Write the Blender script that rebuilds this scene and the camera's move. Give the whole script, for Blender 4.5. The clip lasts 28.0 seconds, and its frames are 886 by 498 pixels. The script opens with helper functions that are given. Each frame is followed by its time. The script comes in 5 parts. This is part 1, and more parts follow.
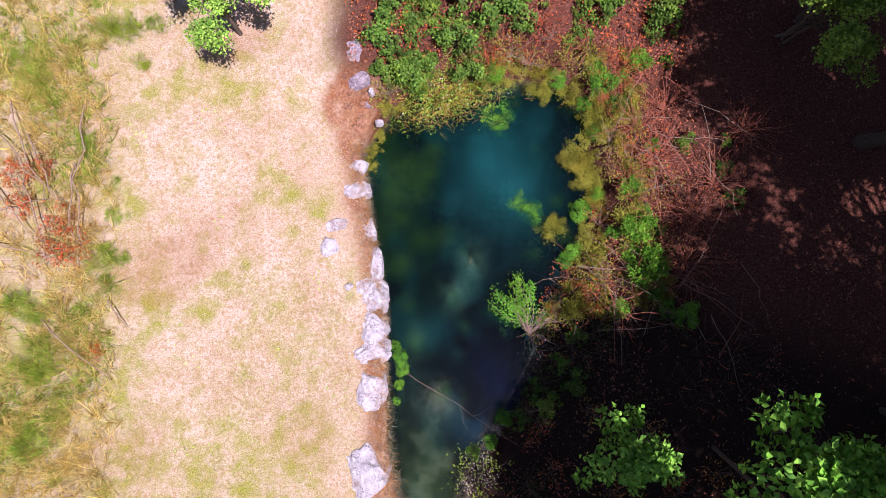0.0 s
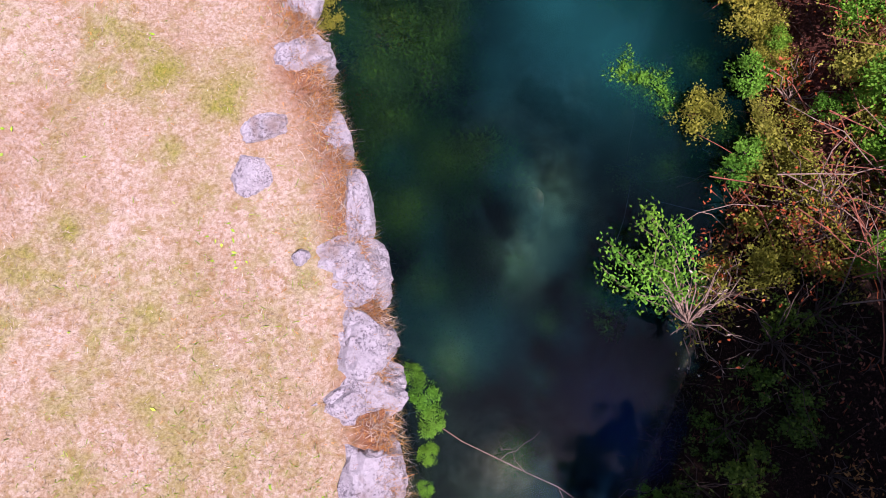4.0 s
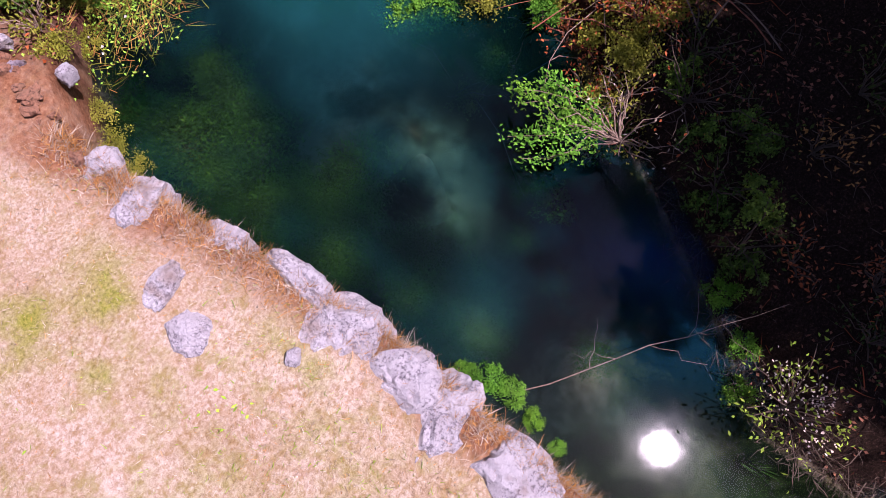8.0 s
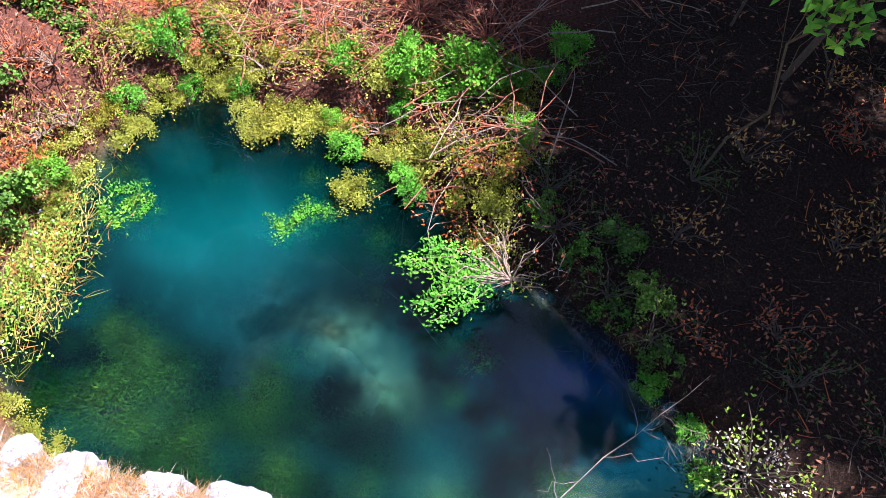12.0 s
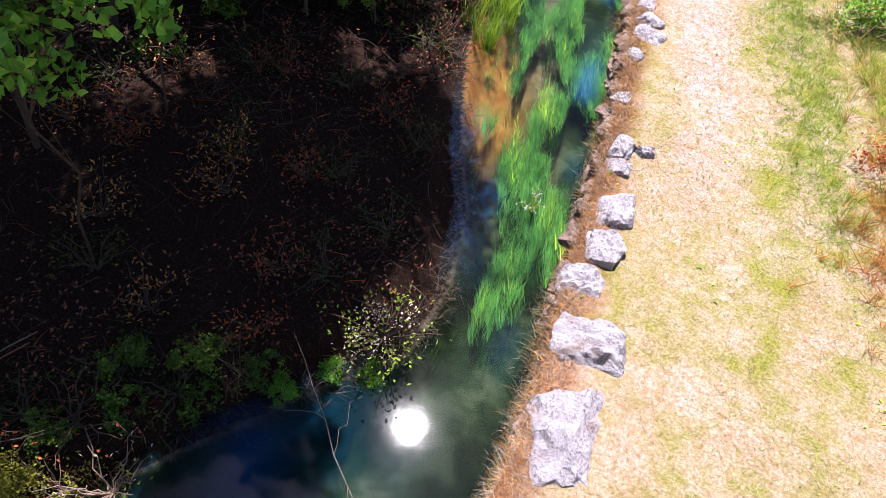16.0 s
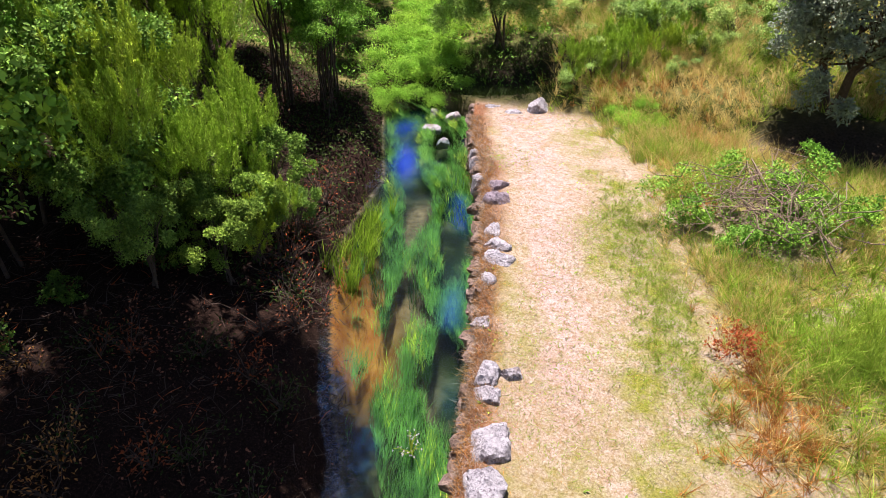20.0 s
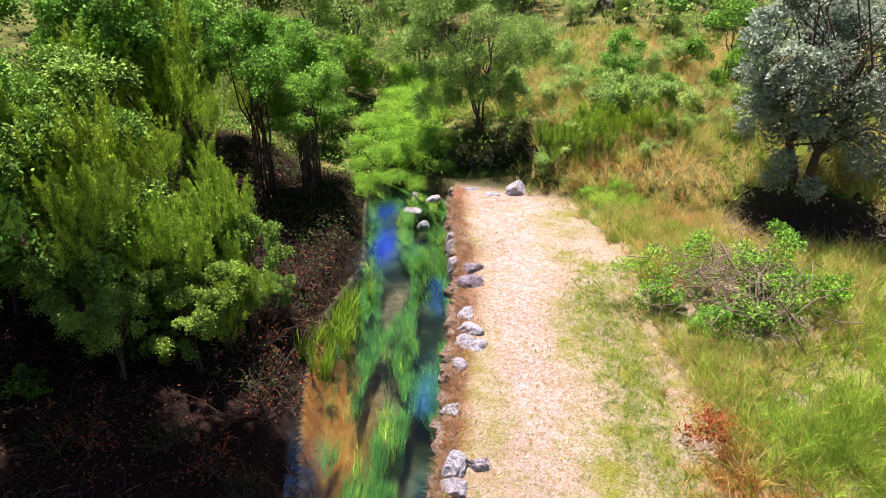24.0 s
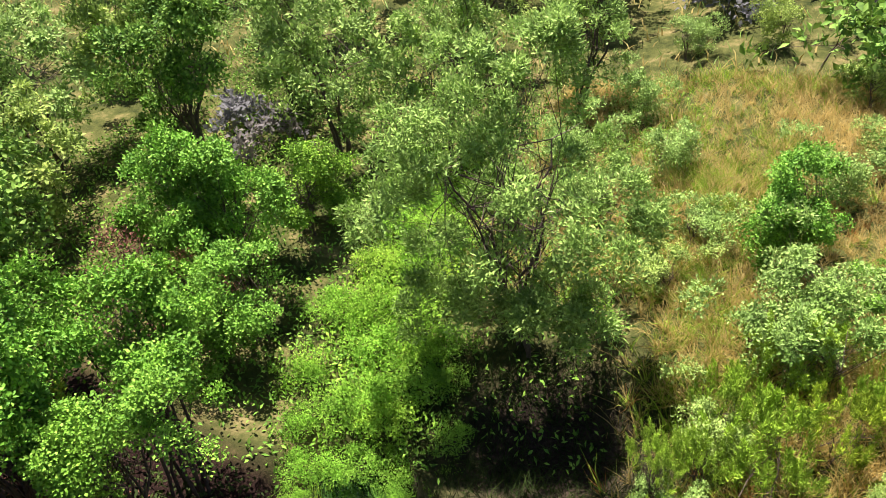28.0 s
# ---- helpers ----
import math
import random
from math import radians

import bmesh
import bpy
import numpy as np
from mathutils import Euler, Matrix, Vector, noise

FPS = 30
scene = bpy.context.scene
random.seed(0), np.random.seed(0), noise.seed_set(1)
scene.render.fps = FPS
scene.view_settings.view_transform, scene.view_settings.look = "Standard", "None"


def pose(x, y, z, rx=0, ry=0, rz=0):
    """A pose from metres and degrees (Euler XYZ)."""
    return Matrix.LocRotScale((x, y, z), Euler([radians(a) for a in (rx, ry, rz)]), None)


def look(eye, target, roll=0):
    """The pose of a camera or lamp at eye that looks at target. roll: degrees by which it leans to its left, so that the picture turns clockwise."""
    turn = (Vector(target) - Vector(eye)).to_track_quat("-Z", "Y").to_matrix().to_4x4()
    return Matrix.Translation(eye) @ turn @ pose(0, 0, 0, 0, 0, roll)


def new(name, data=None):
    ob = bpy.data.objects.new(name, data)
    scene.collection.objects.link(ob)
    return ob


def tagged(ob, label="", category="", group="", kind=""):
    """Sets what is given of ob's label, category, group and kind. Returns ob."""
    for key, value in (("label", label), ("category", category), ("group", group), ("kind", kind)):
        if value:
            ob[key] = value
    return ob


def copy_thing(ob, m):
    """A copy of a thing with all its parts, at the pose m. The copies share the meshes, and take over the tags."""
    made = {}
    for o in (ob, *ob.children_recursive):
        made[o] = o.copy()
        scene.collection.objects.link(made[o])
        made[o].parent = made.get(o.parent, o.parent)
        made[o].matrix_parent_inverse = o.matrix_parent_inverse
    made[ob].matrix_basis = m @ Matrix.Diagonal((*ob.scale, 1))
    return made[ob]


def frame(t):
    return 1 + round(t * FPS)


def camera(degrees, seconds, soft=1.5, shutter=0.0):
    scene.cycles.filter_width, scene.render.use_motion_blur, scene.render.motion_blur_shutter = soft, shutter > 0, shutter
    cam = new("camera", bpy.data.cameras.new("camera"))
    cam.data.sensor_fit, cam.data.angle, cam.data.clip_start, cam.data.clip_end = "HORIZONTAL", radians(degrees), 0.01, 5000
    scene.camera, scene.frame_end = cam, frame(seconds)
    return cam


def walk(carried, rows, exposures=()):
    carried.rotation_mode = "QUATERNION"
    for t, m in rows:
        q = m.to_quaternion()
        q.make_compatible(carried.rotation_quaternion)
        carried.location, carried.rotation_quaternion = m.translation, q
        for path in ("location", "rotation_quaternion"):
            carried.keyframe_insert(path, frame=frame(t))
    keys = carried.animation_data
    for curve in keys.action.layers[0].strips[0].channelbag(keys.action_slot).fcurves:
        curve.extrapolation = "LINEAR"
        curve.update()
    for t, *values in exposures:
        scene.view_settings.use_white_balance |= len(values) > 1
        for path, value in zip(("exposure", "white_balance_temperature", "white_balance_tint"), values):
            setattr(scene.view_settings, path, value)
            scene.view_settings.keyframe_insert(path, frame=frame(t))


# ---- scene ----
cam = camera(67.7, 28.0, soft=0.45)
PATH = [
    (0, (-0.747, -0.049, 11.166), (-0.618, 0.246, 9.193), 22.0),
    (0.5, (-0.735, 0.047, 10.336), (-0.609, 0.331, 8.36), 21.9),
    (1, (-0.724, 0.029, 9.558), (-0.591, 0.317, 7.583), 20.5),
    (1.5, (-0.81, 0.122, 8.717), (-0.656, 0.397, 6.742), 22.6),
    (2, (-0.832, 0.25, 7.909), (-0.687, 0.529, 5.934), 21.0),
    (2.5, (-0.778, 0.272, 7.112), (-0.641, 0.568, 5.139), 19.1),
    (3, (-0.742, 0.391, 6.295), (-0.611, 0.66, 4.317), 20.6),
    (3.5, (-0.813, 0.318, 5.484), (-0.676, 0.595, 3.508), 21.0),
    (5.5, (-1.256, 0.12, 4.784), (-0.974, 0.358, 2.819), 20.9),
    (6, (-1.317, 0.127, 4.77), (-0.979, 0.321, 2.808), 18.6),
    (6.5, (-1.375, 0.097, 4.758), (-1.005, 0.262, 2.799), 16.3),
    (7, (-1.441, 0.101, 4.754), (-1.068, 0.255, 2.795), 16.6),
    (7.5, (-1.49, 0.11, 4.739), (-1.081, 0.295, 2.791), 14.5),
    (8, (-1.527, 0.079, 4.736), (-1.043, 0.327, 2.811), 11.5),
    (8.5, (-1.536, 0.04, 4.749), (-0.986, 0.341, 2.849), 9.8),
    (9, (-1.59, -0.002, 4.761), (-0.957, 0.354, 2.898), 9.0),
    (9.5, (-1.593, -0.069, 4.79), (-0.899, 0.356, 2.963), 6.8),
    (10, (-1.65, -0.057, 4.819), (-0.883, 0.419, 3.034), 6.4),
    (10.5, (-1.722, -0.066, 4.842), (-0.898, 0.451, 3.095), 5.8),
    (11, (-1.728, -0.043, 4.888), (-0.845, 0.522, 3.185), 5.3),
    (11.5, (-1.69, -0.098, 4.922), (-0.766, 0.42, 3.226), 3.9),
    (12, (-1.615, -0.212, 4.941), (-0.605, 0.127, 3.248), 1.7),
    (12.5, (-1.608, -0.245, 4.887), (-0.532, -0.166, 3.203), 1.0),
    (13, (-1.615, -0.126, 4.895), (-0.559, -0.389, 3.217), 2.5),
    (13.5, (-1.608, -0.098, 4.874), (-0.663, -0.67, 3.206), 2.5),
    (15.5, (-1.604, 0.227, 4.958), (-1.015, -0.736, 3.308), 2.4),
    (16, (-1.399, 0.143, 5.086), (-0.835, -0.878, 3.461), 2.9),
    (16.5, (-1.362, 0.064, 5.082), (-0.841, -1.06, 3.512), 2.5),
    (17, (-1.326, -0.016, 5.084), (-0.867, -1.217, 3.552), 2.8),
    (17.5, (-1.355, -0.079, 5.047), (-0.904, -1.353, 3.573), 2.3),
    (18, (-1.393, -0.158, 5.019), (-0.919, -1.491, 3.605), 1.5),
    (18.5, (-1.402, -0.242, 5.002), (-0.915, -1.63, 3.647), 1.0),
    (19, (-1.48, -0.315, 5.043), (-0.974, -1.75, 3.746), 0.7),
    (19.5, (-1.629, -0.388, 5.077), (-1.096, -1.87, 3.843), 0.3),
    (20, (-1.778, -0.441, 5.11), (-1.227, -1.975, 3.952), 0.1),
    (20.5, (-1.898, -0.475, 5.127), (-1.327, -2.059, 4.049), -0.2),
    (21, (-1.98, -0.455, 5.129), (-1.402, -2.071, 4.102), -0.3),
    (21.5, (-2.004, -0.471, 5.169), (-1.426, -2.089, 4.146), -0.5),
    (23.5, (-2.035, -0.422, 5.181), (-1.451, -2.077, 4.222), -0.7),
    (24, (-2.115, -0.588, 5.239), (-1.527, -2.238, 4.274), -0.8),
    (24.5, (-2.25, -0.912, 5.742), (-1.656, -2.547, 4.755), -1.1),
    (25, (-2.291, -1.346, 5.969), (-1.698, -2.971, 4.966), -1.3),
    (25.5, (-2.149, -2.047, 6.026), (-1.545, -3.658, 5.006), -1.4),
    (26, (-1.8, -3.058, 6.046), (-1.2, -4.657, 5.005), -1.1),
    (26.5, (-1.431, -4.429, 6.273), (-0.822, -5.989, 5.18), -2.1),
    (27, (-0.982, -5.917, 6.334), (-0.288, -7.423, 5.215), -3.4),
    (27.5, (-0.386, -7.789, 6.254), (0.339, -9.25, 5.097), -4.7),
    (28, (-0.021, -9.338, 6.005), (0.76, -10.805, 4.892), -5.0),
]
# the clip's camera opens up while the bright lawn is out of sight, and its white balance drifts
EXPOSURE = [(0, 1.27, 6000, 33), (3, 1.13, 6100, 42), (8, 1.21, 6050, 44), (9, 1.4, 6000, 33), (10, 1.65, 6000, 31), (11, 1.95, 6000, 29), (12, 2.5, 5550, 15), (12.6, 2.9, 5450, 21),
            (13.2, 3.45, 5350, 26), (13.6, 3.35, 5500, 24), (14.3, 2.45, 5850, 22), (15.5, 1.78, 5950, 24), (17, 1.4, 6300, 21), (19, 1.35, 6400, 21), (28, 1.46, 6350, 22)]
walk(cam, [(t, look(eye, target, roll)) for t, eye, target, roll in PATH], EXPOSURE)

# ---- light ----
SUN_AZ = math.atan2(0.571, -0.821)          # from +y towards +x
SUN_EL = radians(69.4)
sun_dir = Vector((math.sin(SUN_AZ) * math.cos(SUN_EL), math.cos(SUN_AZ) * math.cos(SUN_EL), math.sin(SUN_EL)))
world = bpy.data.worlds.new("sky")
scene.world = world
world.use_nodes = True
wn = world.node_tree.nodes
sky = wn.new("ShaderNodeTexSky")
sky.sky_type, sky.sun_disc, sky.sun_elevation, sky.sun_rotation = "NISHITA", False, SUN_EL, SUN_AZ
wn["Background"].inputs["Strength"].default_value = 0.05
world.node_tree.links.new(sky.outputs["Color"], wn["Background"].inputs["Color"])
sun = new("sun", bpy.data.lights.new("sun", "SUN"))
sun.data.energy, sun.data.angle, sun.data.color = 5.0, radians(0.53), (1.0, 0.95, 0.88)
sun.matrix_world = look(sun_dir * 60, (0, 0, 0))


# ---- materials ----
class Nodes:
    """Short hand for building a node material."""

    def __init__(self, name):
        self.mat = bpy.data.materials.new(name)
        self.mat.use_nodes = True
        self.tree = self.mat.node_tree
        self.n = self.tree.nodes
        self.bsdf = self.n["Principled BSDF"]
        self.out = self.n["Material Output"]

    def add(self, kind, **inputs):
        node = self.n.new("ShaderNode" + kind)
        for key, value in inputs.items():
            self.put(node.inputs[key.replace("_", " ")], value)
        return node

    def put(self, socket, value):
        if isinstance(value, bpy.types.NodeSocket):
            self.tree.links.new(value, socket)
        elif isinstance(value, tuple) and len(value) == 3 and socket.type == "RGBA":
            socket.default_value = (*value, 1)
        else:
            socket.default_value = value

    def where(self, kind="Object"):
        if kind == "World":
            return self.add("NewGeometry").outputs["Position"]
        return self.add("TexCoord").outputs[kind]

    def noise(self, co, scale, detail=4.0, rough=0.6):
        return self.add("TexNoise", Vector=co, Scale=scale, Detail=detail, Roughness=rough).outputs["Fac"]

    def ramp(self, fac, *stops):
        node = self.add("ValToRGB", Fac=fac)
        el = node.color_ramp.elements
        while len(el) < len(stops):
            el.new(0.5)
        for e, (pos, col) in zip(el, stops):
            e.position = pos
            e.color = (*col, 1) if isinstance(col, tuple) else (col, col, col, 1)
        return node.outputs["Color"]

    def mix(self, fac, a, b, blend="MIX"):
        node = self.n.new("ShaderNodeMix")
        node.data_type, node.blend_type = "RGBA", blend
        self.put(node.inputs[0], fac)
        self.put(node.inputs[6], a)
        self.put(node.inputs[7], b)
        return node.outputs[2]

    def math(self, op, a, b=0.5):
        node = self.n.new("ShaderNodeMath")
        node.operation = op
        self.put(node.inputs[0], a)
        self.put(node.inputs[1], b)
        return node.outputs[0]

    def attr(self, name):
        node = self.n.new("ShaderNodeAttribute")
        node.attribute_name = name
        return node

    def bump(self, height, strength=0.5, distance=0.02):
        self.put(self.bsdf.inputs["Normal"], self.add("Bump", Height=height, Strength=strength, Distance=distance).outputs["Normal"])

    def set(self, **inputs):
        for key, value in inputs.items():
            self.put(self.bsdf.inputs[key.replace("_", " ")], value)
        return self.mat


def leaf_material(name, dark, mid, light, rough=0.5, glow=0.4):
    """Leaves: each island takes its own tone; some light passes through."""
    k = Nodes(name)
    isl = k.add("NewGeometry").outputs["Random Per Island"]
    low = tuple(a * 0.5 + b * 0.45 for a, b in zip(dark, mid))
    high = tuple(a * 0.75 + b * 0.6 for a, b in zip(mid, light))
    col = k.ramp(isl, (0.0, low), (0.45, tuple(a * 1.2 for a in mid)), (0.95, high))
    ob = k.add("ObjectInfo").outputs["Random"]
    col = k.mix(k.ramp(ob, (0.0, 0.0), (1.0, 0.5)), col, k.mix(0.7, col, light))
    col = k.mix(k.ramp(k.math("FRACT", k.math("MULTIPLY", ob, 7.3)), (0.5, 0.0), (1.0, 0.4)), col, k.mix(1.0, col, (1.5, 1.05, 0.6), "MULTIPLY"))
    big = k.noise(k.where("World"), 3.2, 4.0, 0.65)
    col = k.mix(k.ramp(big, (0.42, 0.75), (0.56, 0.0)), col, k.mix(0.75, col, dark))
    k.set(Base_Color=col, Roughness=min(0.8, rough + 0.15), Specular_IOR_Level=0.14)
    tr = k.add("BsdfTranslucent", Color=k.mix(0.5, col, light))
    ms = k.add("MixShader", Fac=glow)
    k.tree.links.new(k.bsdf.outputs[0], ms.inputs[1])
    k.tree.links.new(tr.outputs[0], ms.inputs[2])
    k.tree.links.new(ms.outputs[0], k.out.inputs["Surface"])
    return k.mat


def bark_material(name, dark, light):
    k = Nodes(name)
    co = k.where()
    n = k.noise(co, 25.0, 5.0, 0.7)
    k.bump(n, 0.6, 0.01)
    return k.set(Base_Color=k.ramp(n, (0.3, dark), (0.7, light)), Roughness=0.9)


def stone_material(name, base, pale, dark):
    """Limestone with pale lichen, dark pits and rusty earth in the hollows."""
    k = Nodes(name)
    co = k.where("World")
    a, b = k.noise(co, 6.0, 6.0, 0.65), k.noise(co, 42.0, 7.0, 0.75)
    col = k.ramp(a, (0.34, base), (0.56, pale))
    spots = k.math("MULTIPLY", k.ramp(b, (0.5, 0.0), (0.57, 0.85)), k.ramp(k.noise(co, 7.0, 4.0), (0.4, 0.12), (0.56, 1.0)))
    col = k.mix(spots, col, dark)
    c = k.noise(co, 3.1, 3.0)
    col = k.mix(k.ramp(c, (0.56, 0.0), (0.7, 0.6)), col, (0.2088, 0.1218, 0.0696))
    k.bump(k.math("ADD", a, b), 1.0, 0.05)
    return k.set(Base_Color=col, Roughness=0.9)


M_LEAF = {
    "broad": leaf_material("broad_leaf", (0.0166, 0.069, 0.00828), (0.103, 0.276, 0.0221), (0.304, 0.524, 0.0828), 0.52, 0.12),
    "dark": leaf_material("dark_leaf", (0.0172, 0.055, 0.00687), (0.11, 0.247, 0.0241), (0.33, 0.468, 0.0894), 0.52, 0.12),
    "heath": leaf_material("heath_leaf", (0.0382, 0.0939, 0.0065), (0.235, 0.397, 0.0228), (0.444, 0.592, 0.078), 0.55, 0.15),
    "willow": leaf_material("willow_leaf", (0.0429, 0.107, 0.0179), (0.229, 0.379, 0.0644), (0.443, 0.572, 0.186), 0.5, 0.2),
    "olive": leaf_material("olive_leaf", (0.029, 0.0461, 0.0217), (0.145, 0.192, 0.109), (0.478, 0.538, 0.42), 0.4, 0.2),
    "lime": leaf_material("lime_leaf", (0.0225, 0.1, 0.0075), (0.1375, 0.3313, 0.0275), (0.325, 0.525, 0.08125), 0.42, 0.12),
    "grey": leaf_material("grey_leaf", (0.078, 0.078, 0.072), (0.168, 0.168, 0.162), (0.3, 0.294, 0.3)),
    "yellow": leaf_material("yellow_leaf", (0.066, 0.077, 0.0066), (0.187, 0.198, 0.0165), (0.341, 0.319, 0.066)),
    "marsh": leaf_material("marsh_leaf", (0.04, 0.055, 0.005), (0.125, 0.15, 0.0125), (0.25, 0.25, 0.05)),
    "red": leaf_material("red_leaf", (0.126, 0.0189, 0.00684), (0.328, 0.0648, 0.0199), (0.428, 0.151, 0.057)),
    "straw": leaf_material("straw", (0.116, 0.0674, 0.0315), (0.315, 0.236, 0.17), (0.452, 0.416, 0.365), 0.7, 0.2),
    "rustgrass": leaf_material("rusty_grass", (0.162, 0.0534, 0.01), (0.365, 0.16, 0.04), (0.527, 0.309, 0.11), 0.7, 0.3),
    "goldgrass": leaf_material("golden_grass", (0.267, 0.174, 0.0323), (0.533, 0.397, 0.097), (0.666, 0.544, 0.233), 0.7, 0.5),
    "greengrass": leaf_material("green_grass", (0.072, 0.144, 0.009), (0.198, 0.318, 0.024), (0.36, 0.444, 0.078), 0.6, 0.5),
    "weed": leaf_material("water_weed", (0.00823, 0.0731, 0.00805), (0.0494, 0.244, 0.0302), (0.252, 0.426, 0.0805), 0.5, 0.3),
    "deepweed": leaf_material("deep_weed", (0.00367, 0.0147, 0.00245), (0.0147, 0.049, 0.00367), (0.0392, 0.093, 0.00732), 0.6, 0.2),
    "litter": leaf_material("fallen_leaf", (0.0291, 0.0105, 0.00702), (0.116, 0.0483, 0.0307), (0.33, 0.149, 0.0966), 0.6, 0.1),
    "blossom": leaf_material("blossom", (0.325, 0.273, 0.286), (0.455, 0.403, 0.416), (0.552, 0.52, 0.52), 0.6),
    "shade": leaf_material("shade_toned_leaf", (0.0048, 0.012, 0.0024), (0.02, 0.04, 0.006), (0.056, 0.088, 0.016), 0.6, 0.1),
    "fresh": leaf_material("fresh_leaf", (0.0195, 0.0782, 0.00489), (0.0635, 0.215, 0.0147), (0.176, 0.352, 0.0391), 0.65, 0.3),
    "herb": leaf_material("herb_leaf", (0.05, 0.17, 0.01), (0.2, 0.44, 0.035), (0.4, 0.6, 0.09), 0.6, 0.4),
    "bramble": leaf_material("bramble_leaf", (0.01, 0.03, 0.006), (0.045, 0.115, 0.0125), (0.16, 0.25, 0.035), 0.5, 0.12),
    "purple": leaf_material("thistle_flower", (0.125, 0.04, 0.15), (0.2, 0.075, 0.25), (0.25, 0.125, 0.3), 0.6),
}
M_BARK = bark_material("bark", (0.0375, 0.0225, 0.015), (0.1275, 0.09, 0.06))
M_TWIG = bark_material("dry_twig", (0.0864, 0.0486, 0.0324), (0.243, 0.173, 0.13))
M_DARKTWIG = bark_material("dark_twig", (0.0225, 0.0135, 0.009), (0.09, 0.05625, 0.0375))
M_REDTWIG = bark_material("red_twig", (0.075, 0.021, 0.0135), (0.285, 0.09, 0.045))
M_STONE = stone_material("limestone", (0.367, 0.332, 0.357), (0.475, 0.444, 0.475), (0.122, 0.102, 0.122))
M_STONE_DARK = stone_material("weathered_limestone", (0.181, 0.134, 0.157), (0.329, 0.268, 0.313), (0.0576, 0.0409, 0.0548))


# ---- mesh helpers ----
def tri_mesh(name, v, f, *mats, smooth=False):
    """A mesh out of an array of points and an array of triangles."""
    v, f = np.asarray(v, np.float32), np.asarray(f, np.int32)
    me = bpy.data.meshes.new(name)
    me.vertices.add(len(v))
    me.vertices.foreach_set("co", v.ravel())
    me.loops.add(3 * len(f))
    me.loops.foreach_set("vertex_index", f.ravel())
    me.polygons.add(len(f))
    me.polygons.foreach_set("loop_start", np.arange(len(f), dtype=np.int32) * 3)
    if smooth:
        me.polygons.foreach_set("use_smooth", np.ones(len(f), bool))
    for m in mats:
        me.materials.append(m)
    me.update(calc_edges=True)
    return me


def paint(me, name, values):
    """A float per vertex."""
    a = me.attributes.new(name, "FLOAT", "POINT")
    a.data.foreach_set("value", np.asarray(values, np.float32))


def unit(a):
    return a / np.maximum(np.linalg.norm(a, axis=-1, keepdims=True), 1e-9)


def join(*pieces):
    v, f, k = [], [], 0
    for pv, pf in pieces:
        if len(pv):
            v.append(pv)
            f.append(pf + k)
            k += len(pv)
    return np.concatenate(v), np.concatenate(f)


def leaves(p, d, length, width, rng, fold=0.25, face=None):
    """Folded leaf blades: bases p, directions d, turned towards face."""
    n = len(p)
    d = unit(d)
    s = unit(np.cross(d, rng.normal(size=(n, 3)) * 0.38 + (np.array([0.12, -0.18, 0.9]) if face is None else face)))
    up = np.cross(s, d)
    ln = (length * rng.uniform(0.7, 1.25, n))[:, None]
    wd = (width * rng.uniform(0.75, 1.2, n))[:, None]
    mid = p + d * ln * 0.45 + up * wd * fold
    v = np.stack([p, mid + s * wd / 2, p + d * ln, mid - s * wd / 2], 1).reshape(-1, 3)
    k = np.arange(n)[:, None] * 4
    return v, np.concatenate([k + [0, 1, 2], k + [0, 2, 3]], 1).reshape(-1, 3)


def blades(p, d, length, width, rng, bend=0.4):
    """Grass blades: two bent segments, pointed."""
    n = len(p)
    d = unit(d)
    s = unit(np.cross(d, rng.normal(size=(n, 3))))
    ln = (length * rng.uniform(0.6, 1.3, n))[:, None]
    side = unit(rng.normal(size=(n, 3)) * [1, 1, 0.15])
    m = p + d * ln * 0.55 + side * ln * bend * 0.15
    t = p + d * ln * 0.95 + side * ln * bend * 0.6
    w = width * rng.uniform(0.7, 1.3, n)[:, None]
    v = np.stack([p - s * w / 2, p + s * w / 2, m + s * w * 0.4, m - s * w * 0.4, t], 1).reshape(-1, 3)
    k = np.arange(n)[:, None] * 5
    return v, np.concatenate([k + [0, 1, 2], k + [0, 2, 3], k + [3, 2, 4]], 1).reshape(-1, 3)


def tube(pts, r0, r1, sides=5):
    """A tapered limb along a line of points."""
    pts = np.asarray(pts, float)
    n = len(pts)
    d = unit(np.gradient(pts, axis=0))
    a = unit(np.cross(d, [0.31, 0.22, 0.92]))
    b = np.cross(d, a)
    r = np.linspace(r0, r1, n)[:, None, None]
    t = np.arange(sides) * 2 * math.pi / sides
    v = pts[:, None] + r * (a[:, None] * np.cos(t)[None, :, None] + b[:, None] * np.sin(t)[None, :, None])
    f = []
    for i in range(n - 1):
        for j in range(sides):
            q = (i * sides + j, i * sides + (j + 1) % sides)
            f += [(q[0], q[1], q[1] + sides), (q[0], q[1] + sides, q[0] + sides)]
    return v.reshape(-1, 3), np.array(f)


def bough(a, b, rng, n=5, wander=0.12):
    """A wandering line from a to b."""
    a, b = np.asarray(a, float), np.asarray(b, float)
    t = np.linspace(0, 1, n)[:, None]
    ln = np.linalg.norm(b - a)
    off = rng.normal(size=(n, 3)) * wander * ln * np.sin(t * math.pi)
    lift = np.array([0, 0, 1]) * 0.12 * ln * np.sin(t * math.pi)
    return a + (b - a) * t + off + lift


def part(name, me, parent, label=""):
    ob = new(name, me)
    ob.parent = parent
    return tagged(ob, label)


def thing(name, label, category, group="", kind=""):
    return tagged(new(name), label, category, group, kind)


